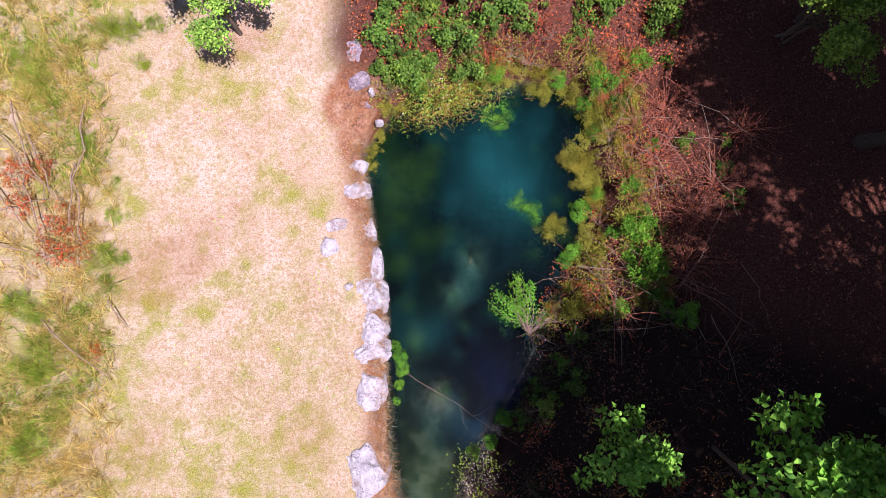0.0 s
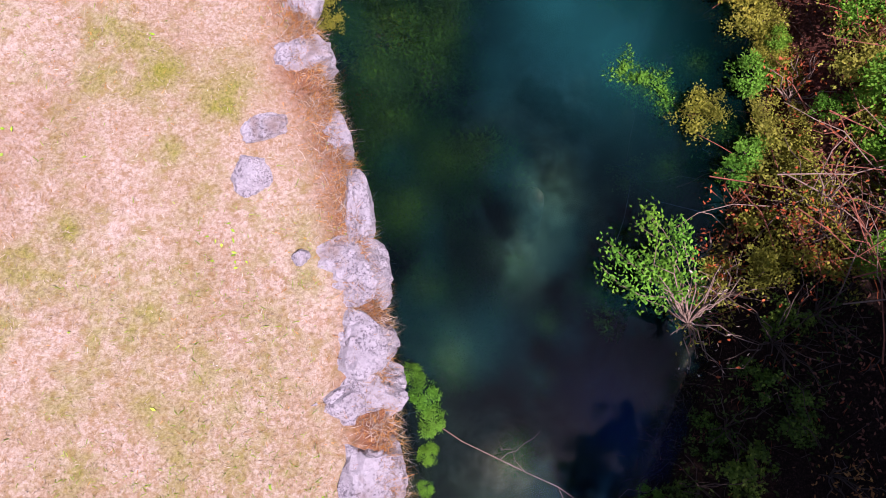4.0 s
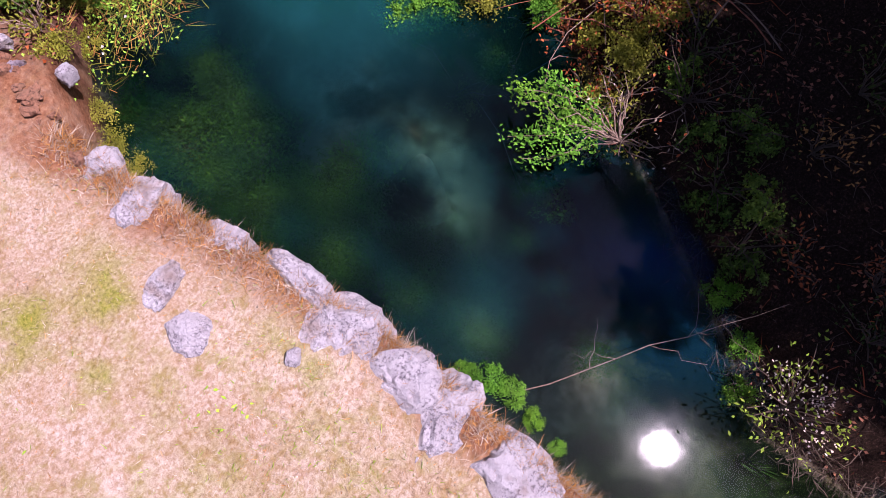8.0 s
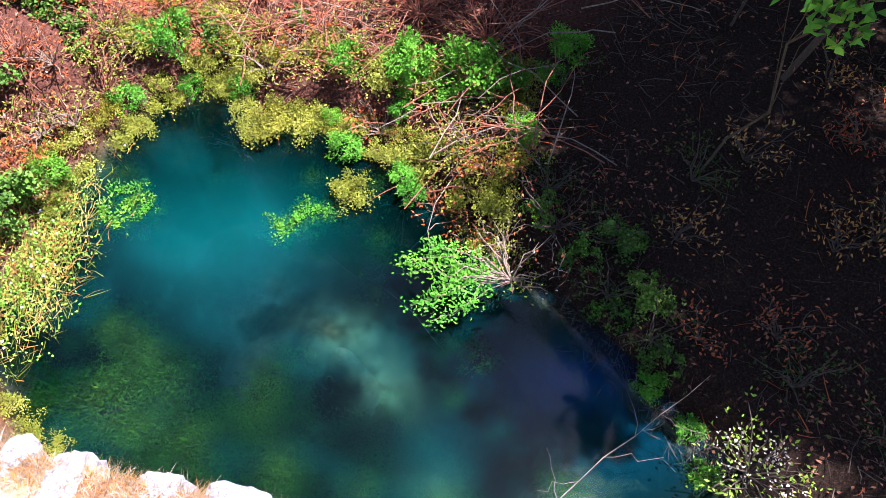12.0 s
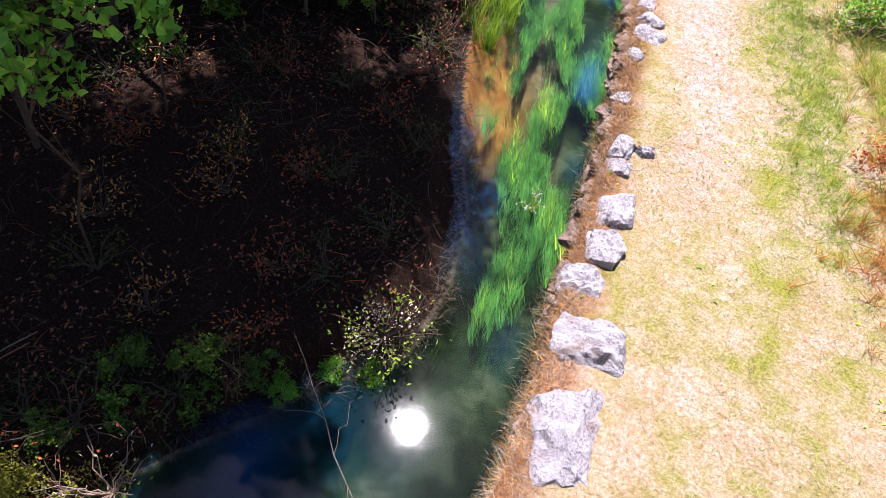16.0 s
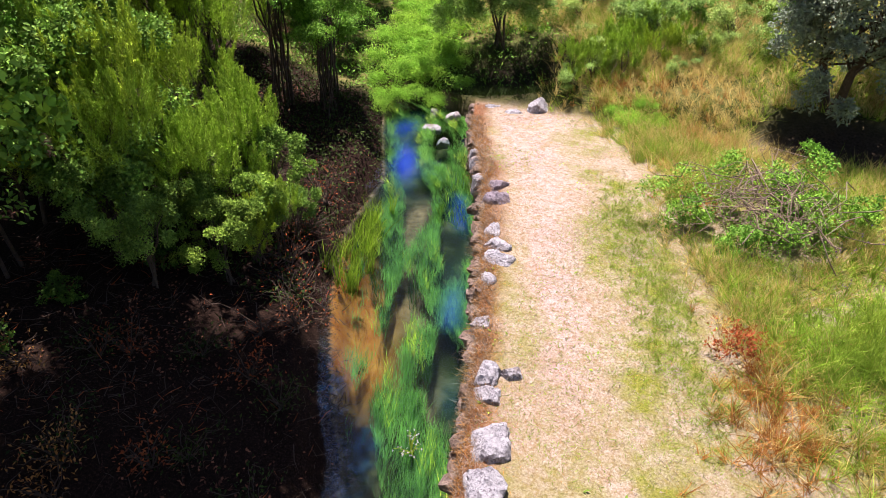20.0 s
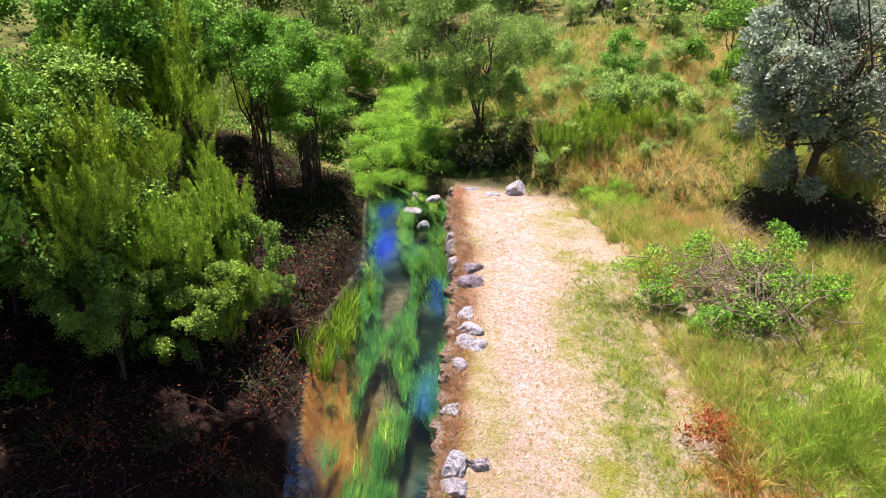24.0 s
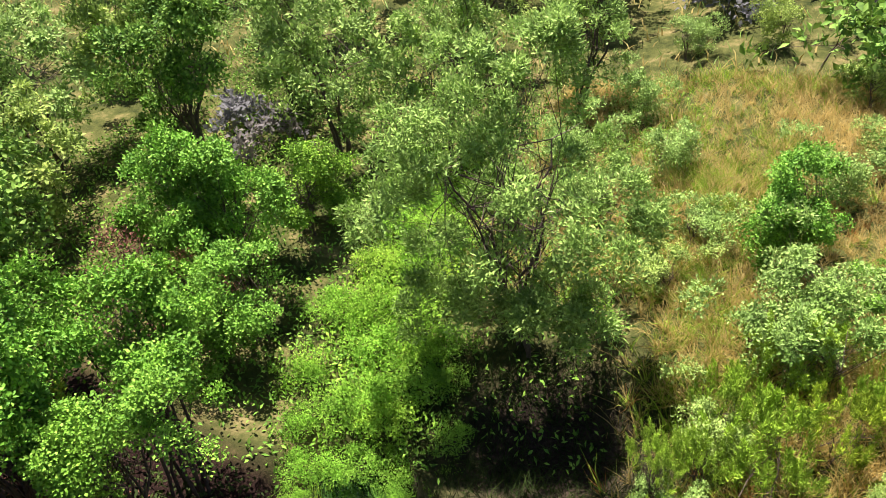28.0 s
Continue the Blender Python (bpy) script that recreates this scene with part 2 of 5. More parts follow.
def put(ob, x, y, z, turn=0.0, size=1.0, tall=None):
    ob.location, ob.rotation_euler = (x, y, z), (0, 0, turn)
    ob.scale = (size, size, tall or size)
    return ob


# ---- plan ----
WATER_Z = -0.75
# foot of the stone wall, from the pool's north-west corner downstream, as (x, y)
WALL = np.array([(-1.0, 4.1), (-1.4, 3.5), (-1.3, 2.6), (-1.15, 1.6), (-1.02, 0.5), (-1.05, -0.4), (-1.06, -1.6), (-0.9, -2.6),
                 (-0.7, -3.4), (-0.5, -4.5), (-0.22, -5.7), (0.05, -6.7), (0.4, -8.0), (0.85, -9.5), (1.45, -11.0), (1.85, -12.1), (2.1, -13.05), (3.4, -13.9)])
# the opposite shore, upstream again and round the pool
SHORE = np.array([(4.3, -13.4), (3.6, -11.7), (2.85, -10.1), (2.7, -8.2), (2.1, -6.6), (1.25, -5.0), (0.7, -4.2), (0.35, -3.2), (0.3, -2.3),
                  (0.9, -1.4), (1.5, -0.4), (2.1, 0.7), (2.7, 1.7), (2.95, 2.7), (2.8, 3.5), (3.0, 4.2), (2.5, 4.8), (1.2, 5.0), (-0.4, 4.8)])
OUTLINE = np.concatenate([WALL, SHORE])


def soft(a, lo, hi):
    t = np.clip((a - lo) / (hi - lo), 0, 1)
    return t * t * (3 - 2 * t)


def to_lines(x, y, line, closed=False):
    """Distance from points to a polyline."""
    p = np.stack([x, y], -1)
    best = np.full(x.shape, 1e9)
    ends = np.concatenate([line, line[:1]]) if closed else line
    for a, b in zip(ends[:-1], ends[1:]):
        d = b - a
        t = np.clip(((p - a) @ d) / (d @ d), 0, 1)
        best = np.minimum(best, np.linalg.norm(p - a - t[..., None] * d, axis=-1))
    return best


def inside(x, y, ring):
    hit = np.zeros(x.shape, bool)
    for (x0, y0), (x1, y1) in zip(ring, np.roll(ring, -1, 0)):
        cross = (y0 > y) != (y1 > y)
        with np.errstate(divide="ignore", invalid="ignore"):
            xi = (x1 - x0) * (y - y0) / (y1 - y0 + 1e-12) + x0
        hit ^= cross & (x < xi)
    return hit


def wave(x, y, s, seed):
    """Smooth uneven relief from a few crossed waves."""
    r = np.random.default_rng(seed)
    out = 0
    for i in range(6):
        a, ph, k = r.uniform(0, 6.28), r.uniform(0, 6.28), s * r.uniform(0.6, 1.9)
        out = out + np.sin((x * math.cos(a) + y * math.sin(a)) * k + ph + 0.8 * np.sin((x * math.sin(a) - y * math.cos(a)) * k * 0.7 + ph * 2))
    return out / 6


def wall_x(y):
    return np.interp(-y, -WALL[:, 1], WALL[:, 0])


def lawn_part(x, y):
    """1 on the lawn's side of the water, 0 on the far bank."""
    near = (x < wall_x(y)).astype(float)
    x = x + 0.22 * wave(x, y, 3.2, 14) * soft(y, 3.8, 4.6)
    return np.where(y > 3.6, soft(-0.7 - x, -0.2, 0.6) * soft(-y, -5.6, -4.2) + soft(-1.4 - x, -0.2, 0.8) * (1 - soft(-y, -5.6, -4.2)), near)


def ground_z(x, y):
    """Height of the ground: lawn, channel, banks and the valley round them."""
    x, y = np.asarray(x, float), np.asarray(y, float)
    dw, ds = to_lines(x, y, WALL), to_lines(x, y, SHORE)
    wet = inside(x, y, OUTLINE)
    d = np.minimum(dw * (2.5 + 5.0 * soft(y, -1.0, 0.5)), 1.8 * ds)
    # bed: a shallow stream and a deep pool
    pool = soft(y, -2.7, 1.4)
    depth = (0.4 + 1.6 * pool) * soft(d, 0.0, 0.5 + 0.3 * pool) + 0.12
    bed = WATER_Z - depth + 0.06 * wave(x, y, 3.0, 3)
    for mx, my, rx, ry, up in ((0.58, 1.55, 0.2, 0.36, 1.68), (0.22, 0.95, 0.2, 0.28, 1.62), (-0.1, -0.85, 0.36, 0.34, 0.6), (-0.5, 0.15, 0.2, 0.22, 0.9), (1.0, 2.3, 0.3, 0.25, 0.5), (0.35, 2.4, 0.25, 0.3, 0.6)):
        bed = bed + up * np.exp(-((x - mx) / rx) ** 2 - ((y - my) / ry) ** 2)
    # lawn and the slope beyond its end
    lawn = 0.035 * wave(x, y, 1.3, 5) - 0.42 * soft(-y, 9.0, 13.2) + 0.05 * soft(-x, 3.0, 6.0)
    lawn = np.where(y > 4.3, lawn + 0.15 * soft(y, 4.3, 6.5), lawn)
    west = -0.95 + (lawn + 0.95) * soft(dw, 0.0, 0.06)
    bank = WATER_Z - 0.1 + 0.42 * soft(ds, 0.0, 0.5) + 0.75 * soft(ds, 0.4, 3.5) + 0.5 * soft(ds, 3.0, 9.0) + 0.07 * wave(x, y, 2.3, 8) * soft(ds, 0, 0.6)
    lf = lawn_part(x, y)
    dry = bank + (west - bank) * lf
    south = -0.5 + 0.3 * soft(-y, 13.0, 17.0) + 0.05 * wave(x, y, 1.1, 12) + 0.5 * soft(np.abs(x - 4.2), 0.8, 4.0)
    south = south - 0.5 * np.exp(-((x - 1.5) / 1.5) ** 2 - ((y + 14.3) / 0.8) ** 2)
    south = np.where(ds < 0.6, np.minimum(south, WATER_Z - 0.05 + 0.6 * ds), south)
    dry = dry + (south - dry) * soft(-y, 12.9, 13.7)
    north = -0.62 + 0.72 * soft(np.minimum(ds, dw), 0.0, 1.0) + 0.3 * soft(y, 5.5, 9.0)
    dry = dry + (north - dry) * soft(y, 4.1, 4.9) * (1 - soft(x, 2.6, 3.8))
    far = 0.075 * np.maximum(0, -y - 19.0) ** 1.25 + 0.05 * np.maximum(0, np.abs(x) - 12.0) ** 1.2 + 0.05 * np.maximum(0, y - 12.0) ** 1.2
    far = 70 * (1 - np.exp(-far / 70)) + 0.5 * wave(x, y, 0.12, 21) * soft(np.hypot(x, y + 6), 16, 45)
    return np.where(wet, bed, dry + far)


def gz(x, y):
    return float(ground_z(np.array([x]), np.array([y]))[0])


def axis(lo, hi, step, reach, grow=1.22):
    out = list(np.arange(lo, hi + 1e-6, step))
    s = step
    while out[-1] < reach:
        s *= grow
        out.append(out[-1] + s)
    s = step
    while out[0] > -reach:
        s *= grow
        out.insert(0, out[0] - s)
    return np.array(out)


def sheet(xs, ys):
    x, y = np.meshgrid(xs, ys, indexing="ij")
    n, m = x.shape
    k = (np.arange(n - 1)[:, None] * m + np.arange(m - 1)[None, :]).ravel()
    f = np.stack([k, k + m, k + m + 1, k, k + m + 1, k + 1], 1).reshape(-1, 3)
    return x.ravel(), y.ravel(), f


def strand(x, y):
    """Bare sandy strip along the middle of the stream."""
    u = x - wall_x(y) - np.interp(-y, [5.0, 6.6, 8.0, 9.6, 12.0], [0.58, 0.78, 1.04, 1.16, 1.1])
    return np.exp(-((u + 0.06 * np.sin(y * 2.3)) / 0.17) ** 2) * soft(-y, 4.4, 5.6) * (1 - soft(-y, 10.0, 10.8)) * (0.15 + 0.85 * soft(wave(x * 1.5, y, 2.6, 27), -0.1, 0.35))


# ---- ground ----
def ground_material():
    k = Nodes("earth_and_grass")
    co = k.where("World")
    big, mid, fine = k.noise(co, 0.55, 4.0), k.noise(co, 2.6, 5.0, 0.65), k.noise(co, 38.0, 6.0, 0.75)
    tiny = k.noise(co, 150.0, 3.0, 0.7)
    straw = k.ramp(fine, (0.3, (0.183, 0.103, 0.0559)), (0.48, (0.361, 0.27, 0.205)), (0.68, (0.473, 0.409, 0.367)))
    pink = k.ramp(fine, (0.3, (0.227, 0.104, 0.0761)), (0.66, (0.445, 0.306, 0.282)))
    straw = k.mix(k.ramp(mid, (0.46, 0.0), (0.62, 0.55)), straw, pink)
    green = k.ramp(fine, (0.32, (0.0676, 0.0884, 0.0078)), (0.55, (0.2184, 0.2184, 0.0364)), (0.75, (0.3432, 0.3016, 0.104)))
    trail = k.ramp(fine, (0.3, (0.26, 0.159, 0.122)), (0.6, (0.478, 0.392, 0.373)))
    straw = k.mix(k.math("MULTIPLY", k.attr("trail").outputs["Fac"], k.ramp(mid, (0.3, 0.3), (0.6, 1.0))), straw, trail)
    straw = k.mix(k.ramp(big, (0.46, 0.0), (0.62, 0.6)), straw, k.ramp(fine, (0.3, (0.3, 0.2, 0.15)), (0.6, (0.52, 0.44, 0.39))))
    tufts = k.noise(co, 7.0, 6.0, 0.75)
    straw = k.mix(k.ramp(tufts, (0.52, 0.0), (0.66, 0.6)), straw, (0.26, 0.1404, 0.0624))
    clods = k.noise(co, 15.0, 5.0, 0.7)
    straw = k.mix(k.ramp(clods, (0.5, 0.0), (0.62, 0.7)), straw, (0.24, 0.14, 0.0715))
    straw = k.mix(k.ramp(k.noise(co, 4.3, 5.0, 0.7), (0.5, 0.0), (0.66, 0.55)), straw, (0.22, 0.19, 0.06))
    grassy = k.attr("green").outputs["Fac"]
    col = k.mix(k.math("MULTIPLY", k.ramp(mid, (0.38, 0.15), (0.62, 1.0)), grassy), straw, green)
    soil = k.ramp(k.noise(co, 22.0, 6.0, 0.7), (0.3, (0.0884, 0.0312, 0.0156)), (0.52, (0.208, 0.0884, 0.0442)), (0.75, (0.3224, 0.1768, 0.104)))
    soilmask = k.math("MULTIPLY", k.attr("soil").outputs["Fac"], k.ramp(mid, (0.3, 0.55), (0.55, 1.0)))
    col = k.mix(soilmask, col, soil)
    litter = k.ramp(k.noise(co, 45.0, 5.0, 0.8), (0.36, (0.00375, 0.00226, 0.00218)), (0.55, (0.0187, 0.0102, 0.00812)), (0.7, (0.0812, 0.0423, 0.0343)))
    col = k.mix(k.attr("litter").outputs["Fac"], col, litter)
    scrubby = k.ramp(k.noise(co, 1.6, 6.0, 0.75), (0.35, (0.026, 0.039, 0.0104)), (0.52, (0.0884, 0.0988, 0.026)), (0.7, (0.26, 0.208, 0.0832)))
    col = k.mix(k.attr("wild").outputs["Fac"], col, scrubby)
    sunlit_litter = k.ramp(k.noise(co, 30.0, 6.0, 0.75), (0.34, (0.0206, 0.00663, 0.00477)), (0.54, (0.0892, 0.0318, 0.0225)), (0.72, (0.206, 0.0955, 0.073)))
    col = k.mix(k.attr("sunlit_litter").outputs["Fac"], col, sunlit_litter)
    shaded_earth = k.ramp(k.noise(co, 26.0, 6.0, 0.75), (0.35, (0.012, 0.01, 0.008)), (0.6, (0.05, 0.036, 0.026)))
    col = k.mix(k.attr("shade_dirt").outputs["Fac"], col, shaded_earth)
    weedy = k.ramp(k.noise(co, 1.7, 6.0, 0.65), (0.38, (0.00312, 0.00936, 0.00312)), (0.49, (0.0109, 0.0234, 0.00624)), (0.6, (0.0562, 0.0655, 0.0281)))
    pale = k.ramp(k.noise(co, 9.0, 5.0, 0.6), (0.3, (0.117, 0.0765, 0.0362)), (0.7, (0.254, 0.183, 0.0998)))
    sandy = k.math("MULTIPLY", k.attr("sand").outputs["Fac"], k.ramp(k.noise(co, 2.4, 4.0), (0.3, 0.35), (0.6, 1.0)))
    sand = k.mix(sandy, weedy, pale)
    col = k.mix(k.attr("bed").outputs["Fac"], col, sand)
    rust = k.ramp(mid, (0.35, (0.2912, 0.0884, 0.013)), (0.65, (0.4472, 0.208, 0.0416)))
    col = k.mix(k.attr("rust").outputs["Fac"], col, rust)
    col = k.mix(k.math("MULTIPLY", k.ramp(tiny, (0.4, 0.0), (0.6, 0.35)), 1.0), col, k.mix(0.5, col, (0.0624, 0.0416, 0.026)))
    k.bump(k.math("ADD", fine, k.math("MULTIPLY", tiny, 0.4)), 0.7, 0.035)
    return k.set(Base_Color=col, Roughness=0.95, Specular_IOR_Level=0.03)


gx, gy, gf = sheet(axis(-4.0, 4.6, 0.045, 420), axis(-14.0, 5.6, 0.06, 420))
gzs = ground_z(gx, gy)
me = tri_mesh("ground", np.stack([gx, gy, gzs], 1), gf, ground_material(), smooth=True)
ds_, dw_ = to_lines(gx, gy, SHORE), to_lines(gx, gy, WALL)
wet_ = inside(gx, gy, OUTLINE)
lp = lawn_part(gx, gy) * (1 - soft(-gy, 12.8, 13.3))
edge_x = lambda y: np.interp(-y, [-6, -1.7, 0, 1.5, 4.2, 5, 6.3, 7.4, 8.4, 10.4, 12.0, 14.0], [-5.4, -5.3, -5.2, -5.0, -3.75, -3.15, -2.8, -2.45, -2.0, -1.6, -0.6, 0.3])
verge = soft(edge_x(gy) - gx, -0.9, 0.3)
trail = np.exp(-((gx - wall_x(gy) + 1.05) / 0.4) ** 2) * soft(-gy, 4.0, 7.0)
tuf = soft(wave(gx, gy, 1.6, 31), 0.0, 0.35)
spot = soft(wave(gx, gy, 3.4, 33), 0.12, 0.4)
grn = np.clip(0.2 + 0.7 * spot * (0.5 + 0.5 * soft(-gx, 1.5, 3.0)) + 0.35 * verge + (0.55 * tuf + 0.15) * soft(-gy, -2.0, 1.5) - 0.7 * trail - 0.3 * soft(-gy, 8.5, 10.5), 0, 1)
strip = np.exp(-((gx - edge_x(gy) - 0.75) / 0.4) ** 2) * soft(-gy, 3.5, 5.0) * (1 - soft(-gy, 9.5, 11.0)) * soft(wave(gx, gy, 2.6, 34), -0.35, 0.1)
grn = np.clip(grn + strip + 0.35 * soft(wave(gx, gy, 6.5, 35), 0.1, 0.4) * soft(-gx, 1.4, 2.4), 0, 1)
dry_w = 1.0 - wet_
paint(me, "green", (grn * lp + 0.7 * (1 - lp)) * dry_w)
nook = 1 - soft(np.hypot((gx + 1.4) / 0.6, (gy - 4.3) / 1.1) + 0.25 * wave(gx, gy, 4.0, 36), 0.7, 1.15)
paint(me, "trail", np.clip(trail + 0.8 * lp * soft(-gy, 8.6, 10.2) * (1 - verge), 0, 1) * lp)
paint(me, "wild", np.clip(0.8 * soft(-gx, 7.5, 10.0) + 0.8 * soft(gy, 7.5, 10.0) + 0.8 * soft(gx, 9.0, 12.0) + (1 - lp) * soft(-gy, 12.6, 13.3) + 0.12 * soft(edge_x(gy) - gx, 0.1, 0.9) * lp, 0, 1) * (1 - wet_))
paint(me, "soil", np.clip(lp * (0.95 * (1 - soft(dw_ + 0.16 * wave(gx, gy, 4.0, 37), 0.14, 0.5)) + 0.3 * soft(wave(gx, gy, 1.9, 38), 0.15, 0.5) * soft(gy, -4.0, 0.0) + 0.05) + nook + (1 - lp) * 0.2, 0, 1) * dry_w)
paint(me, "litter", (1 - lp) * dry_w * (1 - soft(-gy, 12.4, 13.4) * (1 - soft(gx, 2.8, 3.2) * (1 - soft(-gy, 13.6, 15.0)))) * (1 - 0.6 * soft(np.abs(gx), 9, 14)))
shade_dirt = np.exp(-(((gx - 1.55) / 1.5) ** 2 + ((gy + 14.4) / 1.3) ** 2) ** 2)
shade_dirt = shade_dirt * (gy < -13.05) + np.exp(-(((gx + 4.9) / 1.7) ** 2 + ((gy + 12.9) / 1.0) ** 2) ** 2)
paint(me, "shade_dirt", np.clip(shade_dirt, 0, 1))
paint(me, "sunlit_litter", (1 - lp) * dry_w * soft(gy + 0.35 * (gx - 2.5), 0.3, 2.0))
sd_ = np.where(wet_, -1.0, 1.0) * np.minimum(ds_, dw_)
paint(me, "bed", 1 - soft(sd_, -0.03, 0.03))
rustm = np.exp(-(((gx - 1.72 + 0.42 * (gy + 6.6)) / 0.46) ** 2 + ((gy + 6.6) / 1.1) ** 2))
paint(me, "rust", np.clip(2.4 * rustm * (0.75 + 0.5 * wave(gx, gy, 5.0, 29)), 0, 0.95) * wet_)
pale = sum(np.exp(-(((gx - px) / pr) ** 2 + ((gy - py) / qr) ** 2)) for px, py, pr, qr in
           ((0.58, 1.55, 0.24, 0.4), (0.22, 0.95, 0.24, 0.3), (-0.1, -0.85, 0.42, 0.4), (-0.5, 0.15, 0.24, 0.26), (1.35, 3.1, 0.6, 0.8), (1.6, -8.4, 0.16, 0.6), (2.05, -9.5, 0.18, 0.6), (1.2, -7.4, 0.16, 0.6), (0.8, -6.6, 0.15, 0.5), (0.35, -5.4, 0.14, 0.6)))
paint(me, "sand", np.clip(pale + 1.1 * strand(gx, gy), 0, 1) * wet_)
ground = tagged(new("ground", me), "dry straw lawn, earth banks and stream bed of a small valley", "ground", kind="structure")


# ---- water ----
# weed clouds in the pool, as (x, y, top, size)
WEEDS = [(1.55, 2.5, -0.85, 0.65), (1.85, 2.2, -0.8, 0.6), (-0.75, 3.3, -0.84, 0.9), (-0.35, 2.8, -0.95, 1.0), (-0.8, 2.3, -0.88, 0.8), (-0.05, 3.6, -0.95, 0.8), (1.2, 4.15, -0.79, 0.65), (-0.7, 1.5, -0.95, 0.7), (0.4, 0.3, -0.95, 0.5), (-0.65, 0.75, -0.95, 0.55), (0.1, 2.0, -1.2, 0.9), (1.75, 1.6, -0.95, 0.6), (2.3, 1.9, -0.8, 0.6), (2.2, 2.6, -0.85, 0.6), (-0.3, 1.9, -1.1, 0.7), (0.9, 0.5, -1.1, 0.5), (1.5, 4.5, -0.8, 0.5), (-0.5, 0.0, -1.0, 0.5), (0.0, -0.8, -1.0, 0.5), (1.9, 3.6, -0.95, 0.5), (-0.85, 2.8, -0.85, 0.7), (-0.2, 3.2, -0.95, 0.7), (0.3, -0.2, -0.95, 0.4)]
def water_material():
    """Clear water: tinted by its depth, with a little suspended turquoise silt over the spring, sky reflection painted
    in as blue, and a glossy surface.
    """
    k = Nodes("clear_water")
    depth = k.attr("depth").outputs["Fac"]
    tint = k.ramp(k.math("DIVIDE", depth, 2.4), (0.0, (0.97, 0.98, 0.98)), (0.2, (0.74, 0.85, 0.84)), (0.5, (0.16, 0.36, 0.50)), (1.0, (0.04, 0.15, 0.32)))
    clear = k.add("BsdfTransparent", Color=tint)
    silt_and_sky = k.add("BsdfDiffuse", Color=k.mix(k.attr("sky_blue").outputs["Fac"], (0.008, 0.13, 0.135), (0.01, 0.045, 0.38)))
    body = k.add("MixShader", Fac=k.attr("silt_and_sky").outputs["Fac"])
    k.tree.links.new(clear.outputs[0], body.inputs[1])
    k.tree.links.new(silt_and_sky.outputs[0], body.inputs[2])
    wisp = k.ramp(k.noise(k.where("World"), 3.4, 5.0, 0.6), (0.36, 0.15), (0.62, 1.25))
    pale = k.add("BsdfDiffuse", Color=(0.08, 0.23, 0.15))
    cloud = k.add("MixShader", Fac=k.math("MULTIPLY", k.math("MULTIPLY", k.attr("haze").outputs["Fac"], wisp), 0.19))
    k.tree.links.new(body.outputs[0], cloud.inputs[1])
    k.tree.links.new(pale.outputs[0], cloud.inputs[2])
    ripple = k.noise(k.where("World"), 5.0, 2.0, 0.4)
    bump = k.add("Bump", Height=ripple, Strength=0.03, Distance=0.02).outputs["Normal"]
    gloss = k.add("BsdfGlossy", Roughness=0.035, Normal=bump)
    top = k.add("MixShader", Fac=k.add("Fresnel", IOR=1.33, Normal=bump).outputs[0])
    k.tree.links.new(cloud.outputs[0], top.inputs[1])
    k.tree.links.new(gloss.outputs[0], top.inputs[2])
    k.tree.links.new(top.outputs[0], k.out.inputs["Surface"])
    return k.mat


wx, wy, wf = sheet(np.arange(-1.9, 5.2, 0.1), np.arange(-14.2, 5.6, 0.1))
wz = WATER_Z - 0.12 * soft(-wy, 9.5, 13.0)
wdep = np.maximum(0, wz - ground_z(wx, wy))
keep = (inside(wx, wy, OUTLINE) | (np.minimum(to_lines(wx, wy, SHORE), to_lines(wx, wy, WALL)) < 0.3))
wf = wf[keep[wf].any(1)]
me = tri_mesh("water", np.stack([wx, wy, wz], 1), wf, water_material(), smooth=True)
for px, py, pz, ps in WEEDS:
    g = np.exp(-(((wx - px) ** 2 + (wy - py) ** 2) / (0.42 * ps) ** 2))
    wdep = wdep + (np.minimum(wdep, WATER_Z - pz + 0.12) - wdep) * g * 0.75
lush = np.exp(-np.maximum(0, wx - wall_x(wy)) / (0.75 + 0.25 * wave(wx, wy, 2.2, 61))) * soft(wy, -0.6, 1.6) * (0.75 + 0.4 * wave(wx, wy, 4.0, 62))
wdep = wdep + (np.minimum(wdep, 0.34) - wdep) * np.clip(lush, 0, 0.68)
paint(me, "depth", wdep)
spring = np.exp(-(((wx - 1.25) / 0.8) ** 2 + ((wy - 3.15) / 1.1) ** 2))
wx1 = wx - wall_x(wy)
sky_blue = np.exp(-(((wx - 2.66 + 0.36 * (wy + 10.7)) / 0.24) ** 2 + ((wy + 10.7) / 0.75) ** 2)) + 0.55 * np.exp(-(((wx - 3.3) / 0.3) ** 2 + ((wy + 12.2) / 0.5) ** 2))
sky_blue = sky_blue + 0.5 * soft(-wy, 2.0, 4.0) * (1 - soft(-wy, 9.5, 10.5)) * np.exp(-((wx1 - 0.32) / 0.16) ** 2) * soft(wave(wx, wy, 2.6, 47), -0.3, 0.3)
sky_blue = sky_blue + 0.28 * soft(-wy, 3.0, 4.0) * (1 - soft(-wy, 5.2, 6.0)) * (1 - soft(to_lines(wx, wy, SHORE) + 0.15 * wave(wx, wy, 4.0, 49), 0.1, 0.45))
sky_blue = np.clip(sky_blue + 0.45 * np.exp(-(((wx - 0.85) / 0.75) ** 2 + ((wy + 0.8) / 0.9) ** 2)) * (0.7 + 0.6 * wave(wx, wy, 3.0, 52)), 0, 1)
paint(me, "sky_blue", np.clip(sky_blue * 1.6, 0, 1))
sky_blue = sky_blue * (1 - 0.8 * strand(wx, wy))
